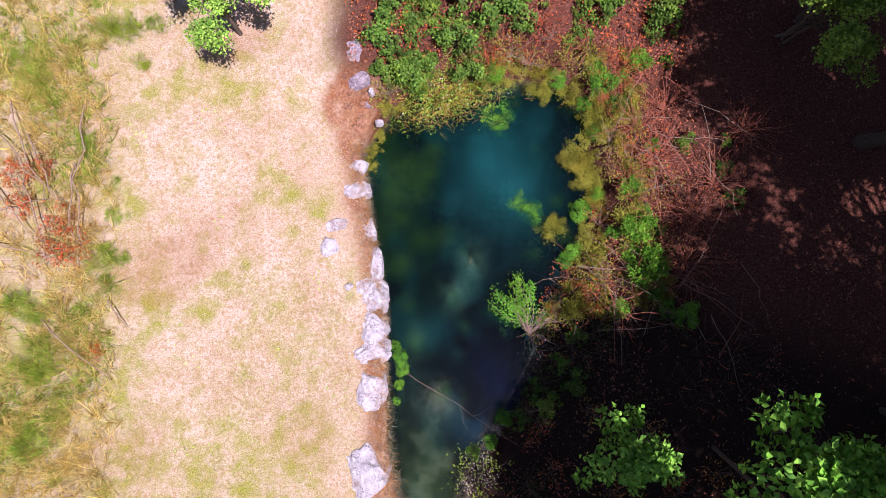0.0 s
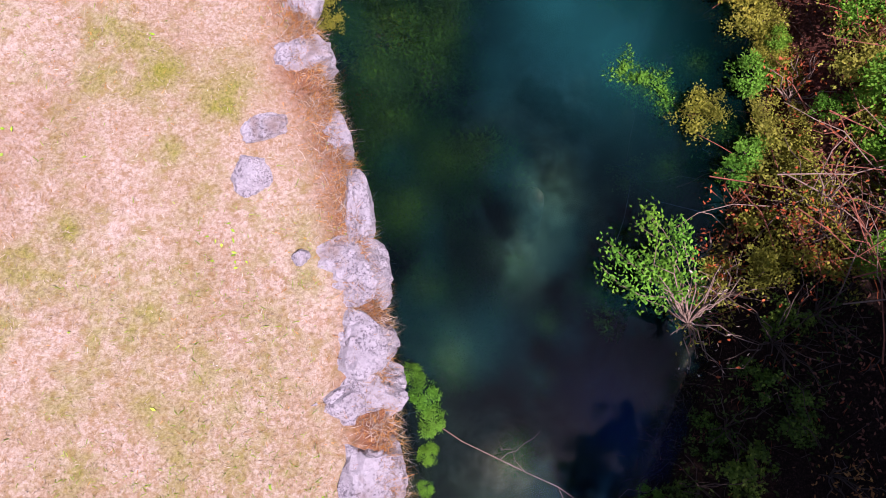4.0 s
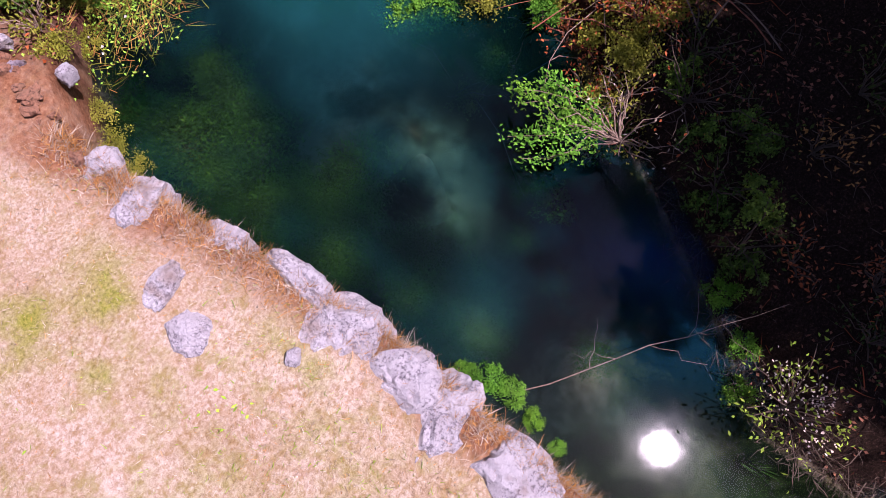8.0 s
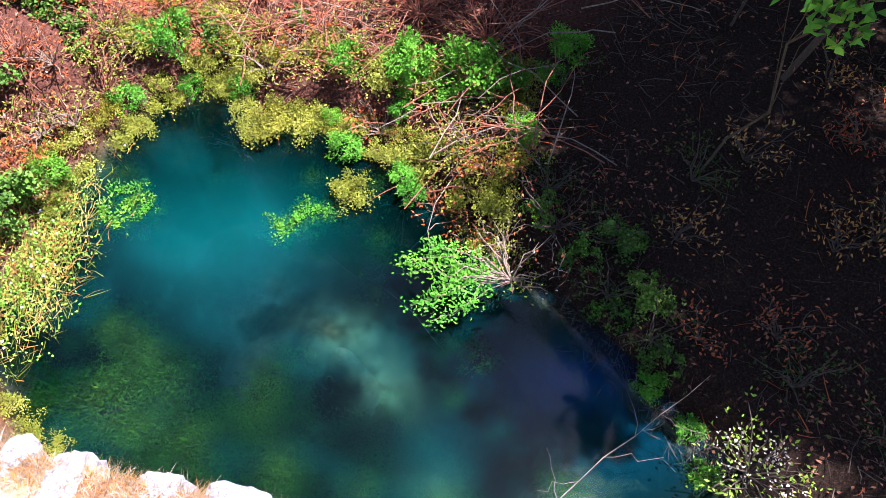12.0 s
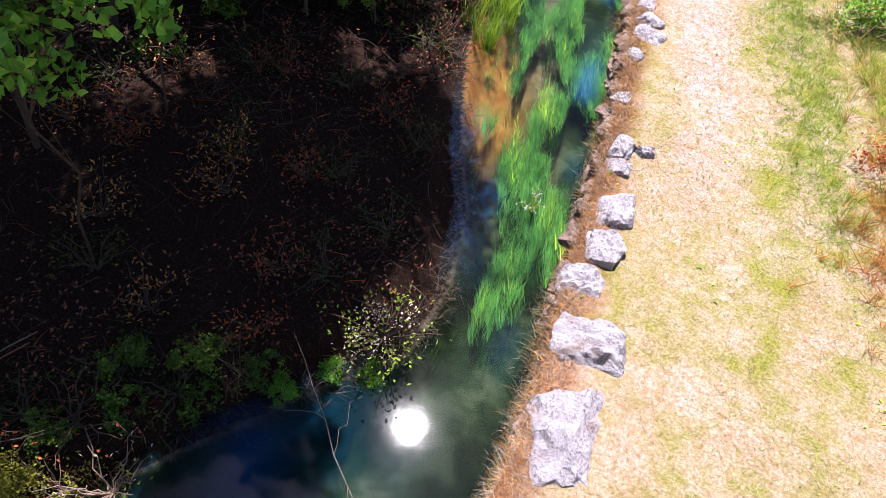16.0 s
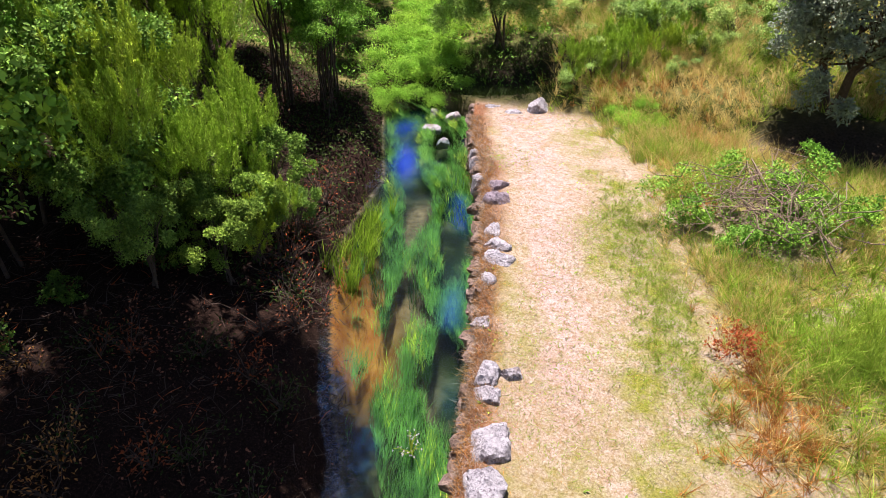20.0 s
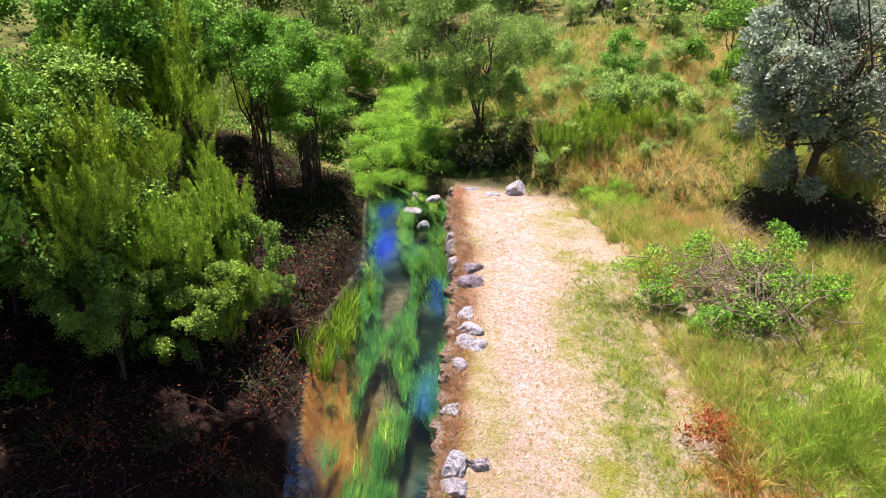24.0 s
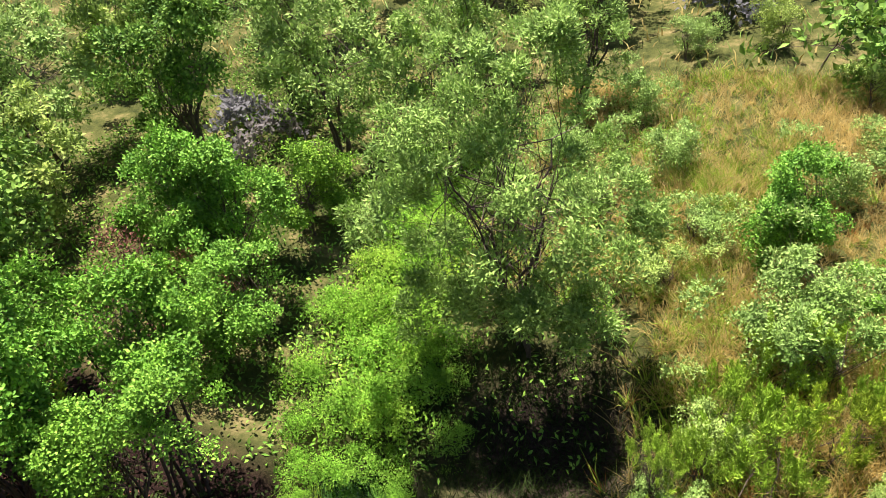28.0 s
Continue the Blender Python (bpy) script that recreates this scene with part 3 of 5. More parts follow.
paint(me, "silt_and_sky", 0.5 * sky_blue + (0.005 + 0.23 * spring * (0.75 + 0.5 * wave(wx, wy, 2.3, 63)) + 0.035 * soft(wave(wx, wy, 3.6, 44), 0.05, 0.4) + 0.06 * np.exp(-(((wx + 0.2) / 0.3) ** 2 + ((wy - 0.3) / 0.3) ** 2))) * soft(wdep, 0.2, 1.2) * (1 - sky_blue))
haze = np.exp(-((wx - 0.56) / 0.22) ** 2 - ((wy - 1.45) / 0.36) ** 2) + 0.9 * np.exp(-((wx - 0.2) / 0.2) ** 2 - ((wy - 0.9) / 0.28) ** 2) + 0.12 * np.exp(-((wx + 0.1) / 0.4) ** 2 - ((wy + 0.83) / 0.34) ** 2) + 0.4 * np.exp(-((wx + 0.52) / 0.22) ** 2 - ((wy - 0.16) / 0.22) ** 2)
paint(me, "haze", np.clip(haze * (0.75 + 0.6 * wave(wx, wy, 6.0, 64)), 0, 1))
water = tagged(new("water", me), "clear blue-green spring water of a pool and stream", "water", kind="structure")


# ---- stones ----
def boulder_mesh(name, seed, sx, sy, sz, mat, rough=0.26):
    """A worn block: a cube rounded, then knocked about by coarse and fine noise."""
    bm = bmesh.new()
    bmesh.ops.create_icosphere(bm, subdivisions=4, radius=1.0)
    off = Vector((seed * 3.7, seed * 1.9, seed * 5.3))
    chips = random.Random(seed)
    planes = [(Vector((chips.gauss(0, 1), chips.gauss(0, 1), chips.gauss(0, 0.8))).normalized(), chips.uniform(0.78, 1.05)) for _ in range(9)]
    for v in bm.verts:
        c = v.co.copy()
        p = 3.6
        k = (abs(c.x) ** p + abs(c.y) ** p + abs(c.z) ** p) ** (-1 / p)
        c = c * k
        n1 = noise.noise(c * 1.1 + off)
        n2 = noise.noise(c * 2.6 + off * 2)
        n3 = noise.noise(c * 7.0 + off)
        n4 = noise.noise(c * 16.0 + off)
        c *= 1 + rough * (0.8 * n1 + 0.45 * n2)
        for way, far in planes:
            c -= way * max(0.0, c.dot(way) - far)
        c *= 1 + 0.1 * n3 + 0.05 * n4
        v.co = Vector((c.x * sx * 0.57, c.y * sy * 0.57, c.z * sz / 2))
    crest = max(v.co.z for v in bm.verts)
    bmesh.ops.translate(bm, verts=bm.verts, vec=(0, 0, -crest))
    for f in bm.faces:
        f.smooth = False
    m = bpy.data.meshes.new(name)
    bm.to_mesh(m)
    bm.free()
    m.materials.append(mat)
    return m


def boulder(x, y, top, sx, sy, sz, turn, seed, mat=M_STONE, label="pale lichen-spotted limestone block set in the lawn's edge"):
    ob = new("boulder", boulder_mesh("boulder", seed, sx, sy, sz, mat))
    ob.location, ob.rotation_euler = (x, y, top + 0.045), (radians(3 * math.sin(seed)), radians(4 * math.cos(seed * 2.0)), radians(turn + 12 * math.sin(seed * 3.0)))
    return tagged(ob, label, "stone", "stones along the bank")


# x, y, top, length across the bank, length along it, height, turn
STONES = [(-1.5, 2.68, 0.03, 0.42, 0.36, 0.5, 20), (-1.46, 3.12, 0.0, 0.3, 0.25, 0.4, 0), (-1.27, 2.0, 0.0, 0.2, 0.36, 0.5, 10),
          (-1.19, 1.36, 0.02, 0.24, 0.6, 0.5, 12), (-1.28, 0.86, 0.06, 0.56, 0.52, 0.6, -10), (-1.24, 0.32, 0.08, 0.52, 0.5, 0.6, 20),
          (-1.35, -0.12, 0.04, 0.76, 0.46, 0.5, 10), (-1.28, -0.7, 0.08, 0.42, 0.62, 0.6, 5),
          (-1.42, -2.08, 0.15, 0.76, 0.84, 0.8, 12), (-1.22, -2.82, 0.16, 0.66, 0.6, 0.8, 20), (-0.96, -3.42, 0.08, 0.46, 0.42, 0.6, 15), (-0.9, -3.9, 0.12, 0.42, 0.42, 0.6, 15),
          (-0.84, -4.38, 0.12, 0.44, 0.38, 0.6, 10), (-0.66, -4.95, 0.05, 0.3, 0.22, 0.4, 20), (-0.55, -5.2, 0.1, 0.26, 0.3, 0.5, 0),
          (-0.26, -6.0, 0.0, 0.2, 0.24, 0.3, 0), (-0.12, -6.78, 0.03, 0.2, 0.2, 0.3, 0), (-0.12, -7.22, 0.05, 0.38, 0.26, 0.4, 10),
          (0.02, -7.54, 0.05, 0.38, 0.3, 0.5, 10), (0.18, -7.87, 0.04, 0.26, 0.36, 0.5, 15), (0.68, -9.42, -0.02, 0.42, 0.3, 0.5, 25),
          (1.1, -10.05, -0.12, 0.16, 0.2, 0.3, 10), (1.2, -10.35, -0.15, 0.15, 0.18, 0.3, 40), (1.6, -12.9, -0.4, 0.34, 0.22, 0.4, 30), (1.04, -12.75, -0.38, 0.5, 0.28, 0.4, 10), (0.7, -13.05, -0.2, 0.36, 0.3, 0.5, 30)]
for i, s in enumerate(STONES):
    boulder(*s, seed=i + 1)
for i, s in enumerate([(0.33, -8.7, 0.08, 0.4, 0.34, 0.6, 10), (0.42, -9.02, 0.06, 0.34, 0.28, 0.6, 0), (-1.45, 5.15, 0.14, 0.32, 0.4, 0.6, 15), (-1.28, 4.22, -0.02, 0.16, 0.2, 0.4, 0), (-1.42, 4.68, 0.1, 0.34, 0.3, 0.5, 20)]):
    boulder(*s, seed=i + 41, mat=M_STONE_DARK, label="dark weathered limestone boulder at the bank's edge")
for i, s in enumerate([(-1.84, 2.08, 0.05, 0.36, 0.17, 0.2, 5), (-1.95, 1.72, 0.06, 0.26, 0.32, 0.2, 30), (-1.62, 1.02, 0.05, 0.12, 0.1, 0.14, 30), (-0.8, -5.3, 0.05, 0.2, 0.16, 0.2, 30), (-1.2, 4.45, 0.03, 0.1, 0.12, 0.2, 10), (-1.05, 3.92, -0.05, 0.13, 0.1, 0.2, 10)]):
    boulder(*s, seed=i + 61, label="small pale stone sunk flush in the dry lawn")
for i, s in enumerate([(2.78, -12.42, -0.84, 0.34, 0.2, 0.22, 20), (2.36, -11.95, -0.85, 0.22, 0.2, 0.22, 0), (2.5, -12.95, -0.74, 0.28, 0.2, 0.22, 50), (2.98, -13.15, -0.8, 0.2, 0.16, 0.2, 80)]):
    boulder(*s, seed=i + 71, label="water-worn stone standing in the stream's outlet")


# rough stones of the bank's face, half sunk in earth
M_FACE = stone_material("earthy_stone", (0.15, 0.09, 0.065), (0.3, 0.21, 0.17), (0.05, 0.03, 0.02))
def face_stone_mesh(seed):
    bm = bmesh.new()
    bmesh.ops.create_icosphere(bm, subdivisions=2, radius=0.5)
    off = Vector((seed * 2.3, seed * 4.1, seed * 1.7))
    for v in bm.verts:
        v.co *= 1 + 0.75 * noise.noise(v.co * 3.0 + off) + 0.3 * noise.noise(v.co * 7.0 + off)
    m = bpy.data.meshes.new("stone")
    bm.to_mesh(m)
    bm.free()
    m.materials.append(M_FACE)
    return m


wall_west = tagged(new("wall_west"), "low dry-stone bank of weathered stones and earth beside the stream", "wall", kind="structure")
FACES = [face_stone_mesh(i) for i in range(6)]
srng = np.random.default_rng(404)
for i in range(120):
    y = -3.2 - 9.9 * i / 120 + srng.normal() * 0.05
    k = srng.uniform(0.1, 0.24)
    st = new("stone", FACES[i % 6])
    st.parent = wall_west
    st.location = (float(wall_x(np.array([y]))[0]) - srng.uniform(0.0, 0.07), y, gz(float(wall_x(np.array([y]))[0]) - 0.15, y) - srng.uniform(0.1, 0.6))
    st.rotation_euler = srng.uniform(0, 6.28, 3)
    st.scale = (k * 0.8, k * 1.3, k)

M_EARTH = stone_material("red_earth", (0.2, 0.075, 0.035), (0.32, 0.15, 0.085), (0.07, 0.028, 0.015))
CLODS = []
for i in range(5):
    m = face_stone_mesh(i + 20)
    m.name = "clod"
    m.materials.clear()
    m.materials.append(M_EARTH)
    CLODS.append(m)
for i in range(34):
    x, y = -1.4 + srng.normal() * 0.2, 4.2 + srng.normal() * 0.5
    k = srng.uniform(0.04, 0.15)
    c = tagged(new("earth_clod", CLODS[i % 5]), "crumbling clod of red earth at the bank's corner", "earth", "clods of earth")
    c.location, c.rotation_euler, c.scale = (x, y, gz(x, y) + 0.1 * k), srng.uniform(0, 6.28, 3), (k, k * 1.2, k * 0.7)

# ---- plants ----
def crown_points(rng, rx, ry, rz, clumps, hollow=0.55, floor=-0.45):
    """Clump centres in an uneven ellipsoid, most of them near its skin."""
    d = unit(rng.normal(size=(clumps, 3)))
    d[:, 2] = np.where(d[:, 2] < floor, -d[:, 2], d[:, 2])
    a, b = rng.uniform(0, 6, 2)
    lump = 1 + 0.28 * np.sin(d[:, 0] * 5 + a) * np.sin(d[:, 1] * 4 + b) + 0.14 * np.sin(d[:, 2] * 7 + a)
    r = (hollow + (1 - hollow) * rng.random(clumps) ** 0.6) * lump
    return d * r[:, None] * [rx, ry, rz], d


def woody(name, label, category, seed, rx, ry, height, base, clumps, per, leaf, width, mat, spread=0.22, up=0.3, trunks=1, bark=M_BARK, group="", hollow=0.5, sprig=0.0, stout=1.0, lean=(0, 0), lobes=0, lobe=0.4, level=0.4):
    """A tree or shrub: trunk or stems, boughs to every few clumps, and a crown of separate leaves."""
    rng = np.random.default_rng(seed)
    rz = (height - base) / 2
    c, out = crown_points(rng, rx, ry, rz, clumps, hollow)
    if lobes:
        a, aout = crown_points(rng, rx * 0.78, ry * 0.78, rz * 0.8, lobes, hollow, -0.85)
        which = rng.integers(0, lobes, clumps)
        out = unit(rng.normal(size=(clumps, 3)) + aout[which] * 0.6 + [0, 0, 0.6])
        c = a[which] + out * lobe * rx * (rng.uniform(0.5, 1.35, lobes)[which] * rng.uniform(0.55, 1.15, clumps))[:, None] - [0, 0, 0.16 * rx]
    c = c + [lean[0], lean[1], base + rz]
    n = clumps * per
    idx = np.repeat(np.arange(clumps), per)
    size = rng.uniform(0.6, 1.3, clumps)[idx][:, None]
    if sprig:
        t = rng.random((n, 1))
        axis_dir = unit(out * 0.5 + [0, 0, up + 0.5] + rng.normal(size=(clumps, 3)) * 0.25)[idx]
        p = c[idx] + axis_dir * t * sprig * size + rng.normal(size=(n, 3)) * spread * 0.25 * (1.1 - t)
        d = axis_dir + rng.normal(size=(n, 3)) * 0.45
    else:
        dome = unit(rng.normal(size=(n, 3)) + [0, 0, 0.45] + out[idx] * 0.4)
        p = c[idx] + dome * spread * (0.8 if lobes else 1.0) * size * (0.35 + 0.95 * rng.random((n, 1)) ** 0.8) * [1, 1, 0.85]
        d = dome * 0.5 + rng.normal(size=(n, 3)) * 0.7 + [0, 0, up * 0.5]
    p[:, 2] = np.maximum(p[:, 2], 0.02)
    top = thing(name, label, category, group)
    wood = []
    foot = [rng.normal(size=3) * [0.12, 0.12, 0] * (trunks > 1) for _ in range(trunks)]
    for i in range(trunks):
        tip = np.array([lean[0] + rng.normal() * rx * 0.3, lean[1] + rng.normal() * ry * 0.3, base + rz * rng.uniform(0.7, 1.3)])
        line = bough(foot[i], tip, rng, 7, 0.025)
        r = 0.017 * stout * height / trunks ** 0.35
        me = tri_mesh("trunk", *tube(line, r, r * 0.35, 7), bark, smooth=True)
        stem = part("trunk", me, top)
        for j in range(i, clumps, trunks * 2):
            s = line[rng.integers(2, 7)]
            wood.append(tube(bough(s, c[j], rng, 4, 0.08), r * 0.3, r * 0.06, 3))
    if wood:
        tagged(part("twig_mass", tri_mesh("twig_mass", *join(*wood), bark), stem), kind="stuff")
    face = (out[idx] * 0.5 if sprig else dome * 0.25 + out[idx] * 1.0) + [0.06, -0.1, level]
    part("crown", tri_mesh("crown", *leaves(p, d, leaf * 1.06, width * 1.25, rng, face=face), mat), top)
    return top


def scatter(proto, spots, rng, sink=0.03, lift=0.0):
    """Copies of a plant at (x, y, size) spots; the first spot takes the plant itself."""
    for i, (x, y, s) in enumerate(spots):
        m = Matrix.Translation((x, y, gz(x, y) - sink + lift)) @ Matrix.Rotation(rng.uniform(0, 6.28), 4, "Z")
        if i == 0:
            proto.matrix_basis = m @ Matrix.Diagonal((s, s, s, 1))
        else:
            c = copy_thing(proto, m)
            c.scale = (s, s, s * rng.uniform(0.88, 1.12))


def strewn(name, label, category, p, d, length, width, mat, rng, kind="blade", bend=0.5):
    """Countless blades or leaves in one mesh."""
    v, f = blades(p, d, length, width, rng, bend) if kind == "blade" else leaves(p, d, length, width, rng)
    return tagged(new(name, tri_mesh(name, v, f, mat)), label, category, kind="stuff")


def tufts(name, label, roots, per, length, width, mat, rng, lean=(0.1, 0.05), splay=0.42):
    """Grass in tufts: each root sends out a sheaf of bent blades of its own height."""
    n = len(roots)
    q = np.repeat(roots, per, 0) + rng.normal(size=(n * per, 3)) * [0.022, 0.022, 0]
    d = rng.normal(size=(n * per, 3)) * splay + np.repeat(rng.normal(size=(n, 3)) * [0.22, 0.22, 0], per, 0) + [lean[0], lean[1], 0.95]
    v, f = blades(q, d, length * np.repeat(rng.uniform(0.55, 1.3, n), per), width, rng, 0.7)
    return tagged(new(name, tri_mesh(name, v, f, mat)), label, "grass", kind="stuff")


def sown(rng, n, x0, x1, y0, y1, keep):
    """Random places in a rectangle where keep(x, y) exceeds chance, set on the ground."""
    x, y = rng.uniform(x0, x1, n), rng.uniform(y0, y1, n)
    ok = keep(x, y) > rng.random(n)
    x, y = x[ok], y[ok]
    return np.stack([x, y, ground_z(x, y) - 0.005], 1)


prng = np.random.default_rng(11)
FAR_BANK = "trees on the far bank"
# broad-leaved trees that overhang and shade the far bank
bank_tree = woody("bank_tree", "broad-leaved evergreen tree leaning over the shaded stream bank", "tree", 1, 1.25, 1.25, 4.0, 1.5, 70, 290, 0.062, 0.034, M_LEAF["broad"], 0.24, group=FAR_BANK, lobes=10, lobe=0.3, bark=M_DARKTWIG)
scatter(bank_tree, [(6.0, -6.3, 0.8), (6.9, -5.2, 1.0), (6.8, -9.6, 1.15), (7.6, -6.4, 1.1), (8.8, -7.4, 1.2)], prng)
fig = woody("fig_tree", "low spreading tree with large glossy sunlit leaves", "tree", 15, 0.85, 0.8, 2.1, 1.3, 50, 40, 0.1, 0.052, M_LEAF["dark"], 0.24, 0.2, 2, group=FAR_BANK, bark=M_DARKTWIG, level=2.2)
scatter(fig, [(5.15, -4.7, 0.95), (5.6, -5.5, 1.0), (5.0, -3.9, 0.8)], prng)
over = woody("overhanging_tree", "young tree with a bright leafy top reaching over the water", "tree", 14, 0.62, 0.62, 4.35, 3.3, 30, 46, 0.1, 0.062, M_LEAF["broad"], 0.2, group=FAR_BANK, stout=0.22, lean=(-1.5, -0.3), bark=M_DARKTWIG, lobes=8)
for i, (x, y, k) in enumerate([(3.1, -1.25, 0.82), (4.93, -1.2, 1.02), (5.7, -1.75, 0.98), (3.6, -2.85, 0.84)]):
    m = Matrix.Translation((x, y, gz(x, y) - 0.03))
    ob = over if i == 0 else copy_thing(over, m)
    ob.matrix_basis = m @ Matrix.Diagonal((k, k, k, 1))
leaner = woody("leaning_tall_tree", "unseen leaning tree added so that its crown shades the bank", "tree", 13, 1.15, 1.3, 7.4, 5.2, 66, 150, 0.11, 0.06, M_LEAF["dark"], 0.34, group=FAR_BANK, hollow=0.2, lean=(-2.7, -2.2), bark=M_DARKTWIG, stout=0.45)
put(leaner, 5.95, -4.2, gz(5.95, -4.2) - 0.03)
for x, y, turn, k in ((7.1, -1.3, 0.0, 1.0), (6.3, -4.0, 0.0, 0.88), (6.85, -2.85, 0.0, 0.82), (4.3, -1.8, 0.0, 0.62), (4.95, -3.45, 0.0, 0.66), (6.64, -4.96, 0.0, 0.7)):
    copy_thing(leaner, Matrix.Translation((x, y, gz(x, y) - 0.03)) @ Matrix.Rotation(turn, 4, "Z")).scale = (k, k, 1.12)
tall_tree = woody("tall_tree", "tall dense evergreen oak whose crown shades the bank", "tree", 12, 1.5, 1.5, 8.0, 4.9, 70, 170, 0.11, 0.06, M_LEAF["dark"], 0.36, group=FAR_BANK, hollow=0.2, bark=M_DARKTWIG)
scatter(tall_tree, [(5.9, -2.5, 1.0), (7.2, -3.9, 1.05), (7.2, -1.7, 1.05), (8.6, 0.9, 1.05), (9.2, -2.6, 1.1), (9.6, 3.6, 1.1), (7.4, 3.3, 1.0), (6.6, 5.6, 0.9), (8.2, 6.2, 1.0), (5.6, 8.2, 1.0)], prng)
dark_tree = woody("dark_tree", "dark glossy-leaved strawberry tree on the far bank", "tree", 2, 1.35, 1.35, 3.6, 0.4, 84, 170, 0.066, 0.037, M_LEAF["dark"], 0.24, trunks=4, group=FAR_BANK, lobes=12, lobe=0.3)
scatter(dark_tree, [(4.9, -6.3, 0.9), (6.2, -7.6, 1.05), (8.0, -12.2, 1.15), (9.5, -8.4, 1.2), (10.5, -5, 1.2), (10.5, -1.0, 1.2), (8.5, 3.0, 1.2), (6.2, 5.2, 0.9), (11.0, -13.5, 1.2), (9.4, -17.6, 1.1)], prng)
stemmy = woody("stemmy_tree", "rounded green tree on many bare brown stems over the stream", "tree", 16, 1.05, 1.0, 3.25, 1.85, 96, 230, 0.043, 0.025, M_LEAF["lime"], 0.21, 0.4, 11, group=FAR_BANK, lobes=18, lobe=0.34, bark=M_DARKTWIG)
scatter(stemmy, [(5.0, -12.2, 0.92), (5.3, -10.9, 0.95), (4.6, -11.4, 0.8), (6.2, -10.2, 0.95)], prng)
for x, y, k in ((3.9, -6.3, 0.46), (4.4, -5.5, 0.5), (3.2, -5.95, 0.4), (3.75, -5.3, 0.42), (3.15, -6.6, 0.42), (3.6, -7.7, 0.5), (2.95, -7.3, 0.3), (4.1, -6.0, 0.5)):
    copy_thing(dark_tree, Matrix.Translation((x, y, gz(x, y) - 0.03)) @ Matrix.Rotation(x * 9, 4, "Z")).scale = (k, k, k)
heath = woody("tree_heath", "yellow-green tree heath with upright feathery sprigs", "shrub", 3, 0.8, 0.8, 2.6, 0.2, 100, 200, 0.055, 0.0085, M_LEAF["heath"], 0.15, 1.1, 5, group="heath bushes on the far bank", sprig=0.5, lobes=10)
scatter(heath, [(4.5, -5.85, 0.9), (3.75, -6.55, 0.75), (0.25, -13.75, 0.42), (-0.15, -14.15, 0.38), (2.95, -6.85, 0.5), (3.6, -6.9, 0.8), (4.6, -7.7, 1.0), (4.1, -7.4, 0.8), (4.9, -6.1, 1.0), (3.85, -7.5, 0.75), (3.1, -6.5, 0.5), (6.4, -9.4, 1.15), (5.4, -6.8, 1.1), (5.6, -8.9, 1.1), (6.6, -11.0, 1.1), (7.0, -8.8, 1.15), (7.9, -10.6, 1.1)], prng)
bright = woody("bright_bush", "bright green leafy bush catching the sun", "shrub", 8, 0.95, 0.9, 2.0, 0.05, 76, 190, 0.044, 0.025, M_LEAF["lime"], 0.19, 0.3, 4, group="bushes beyond the stream", lobes=13, lobe=0.3)
scatter(bright, [(-3.4, -20.0, 1.3), (-0.9, -18.3, 0.95), (-3.7, -18.2, 0.9), (-1.8, -17.4, 0.6), (5.9, -14.6, 1.05), (6.7, -15.4, 1.25), (7.8, -15.6, 1.2), (6.6, -16.9, 1.0), (9.4, -11.2, 1.35), (10.5, -12.6, 1.4)], prng)
dead = woody("dead_bush", "bare purplish-brown dying heath bush", "shrub", 20, 0.9, 0.85, 2.0, 0.1, 90, 16, 0.06, 0.016, M_LEAF["litter"], 0.2, 0.6, 9, group="dying bushes beyond the stream", lobes=10, bark=M_TWIG)
scatter(dead, [(7.0, -13.3, 1.0), (6.3, -13.7, 0.6), (6.6, -14.4, 0.7)], prng)
willow = woody("willow", "slender grey-green willow with several thin stems", "tree", 4, 1.75, 1.6, 4.4, 0.35, 170, 270, 0.072, 0.019, M_LEAF["willow"], 0.23, 0.5, 5, stout=0.7, lobes=30, lobe=0.28)
put(willow, 2.2, -15.7, gz(2.2, -15.7) - 0.03)
olive = woody("olive_tree", "dense silver-grey olive tree with a dark trunk", "tree", 5, 1.95, 1.9, 4.2, 0.1, 170, 280, 0.08, 0.03, M_LEAF["olive"], 0.28, 0.2, 2, stout=1.6, lobes=24, lobe=0.32)
put(olive, -4.8, -13.9, gz(-4.8, -13.9) - 0.03, size=1.08)
rear = woody("valley_tree", "pale green willow thicket in the valley bottom", "tree", 9, 1.3, 1.3, 3.2, 0.1, 60, 120, 0.095, 0.036, M_LEAF["willow"], 0.27, 0.4, 4, group="trees of the valley bottom", lobes=16, lobe=0.34)
scatter(rear, [(7.4, -19.2, 1.1), (5.4, -20.4, 1.1), (9.6, -21.0, 1.2), (3.4, -23.0, 1.0), (12.2, -19.0, 1.2), (13.4, -15.6, 1.1), (6.5, -24.6, 1.2), (10.4, -25, 1.2), (14.5, -22, 1.3), (13.0, -10.5, 1.2), (15.5, -17, 1.2), (1.2, -28.5, 1.1), (4.5, -28, 1.2), (17, -26, 1.4), (8, -29, 1.3), (11.6, -29, 1.3), (15, -31, 1.4), (6, -33, 1.2), (19, -20, 1.4), (17.5, -12, 1.3), (12.5, -16.5, 1.2), (10.8, -14.8, 1.0)], prng)
scrub = woody("scrub_bush", "rounded grey-green scrub bush on the valley floor", "shrub", 7, 0.85, 0.85, 1.3, 0.0, 50, 90, 0.055, 0.022, M_LEAF["willow"], 0.17, 0.3, 2, group="scrub beyond the lawn", lobes=11, lobe=0.34)
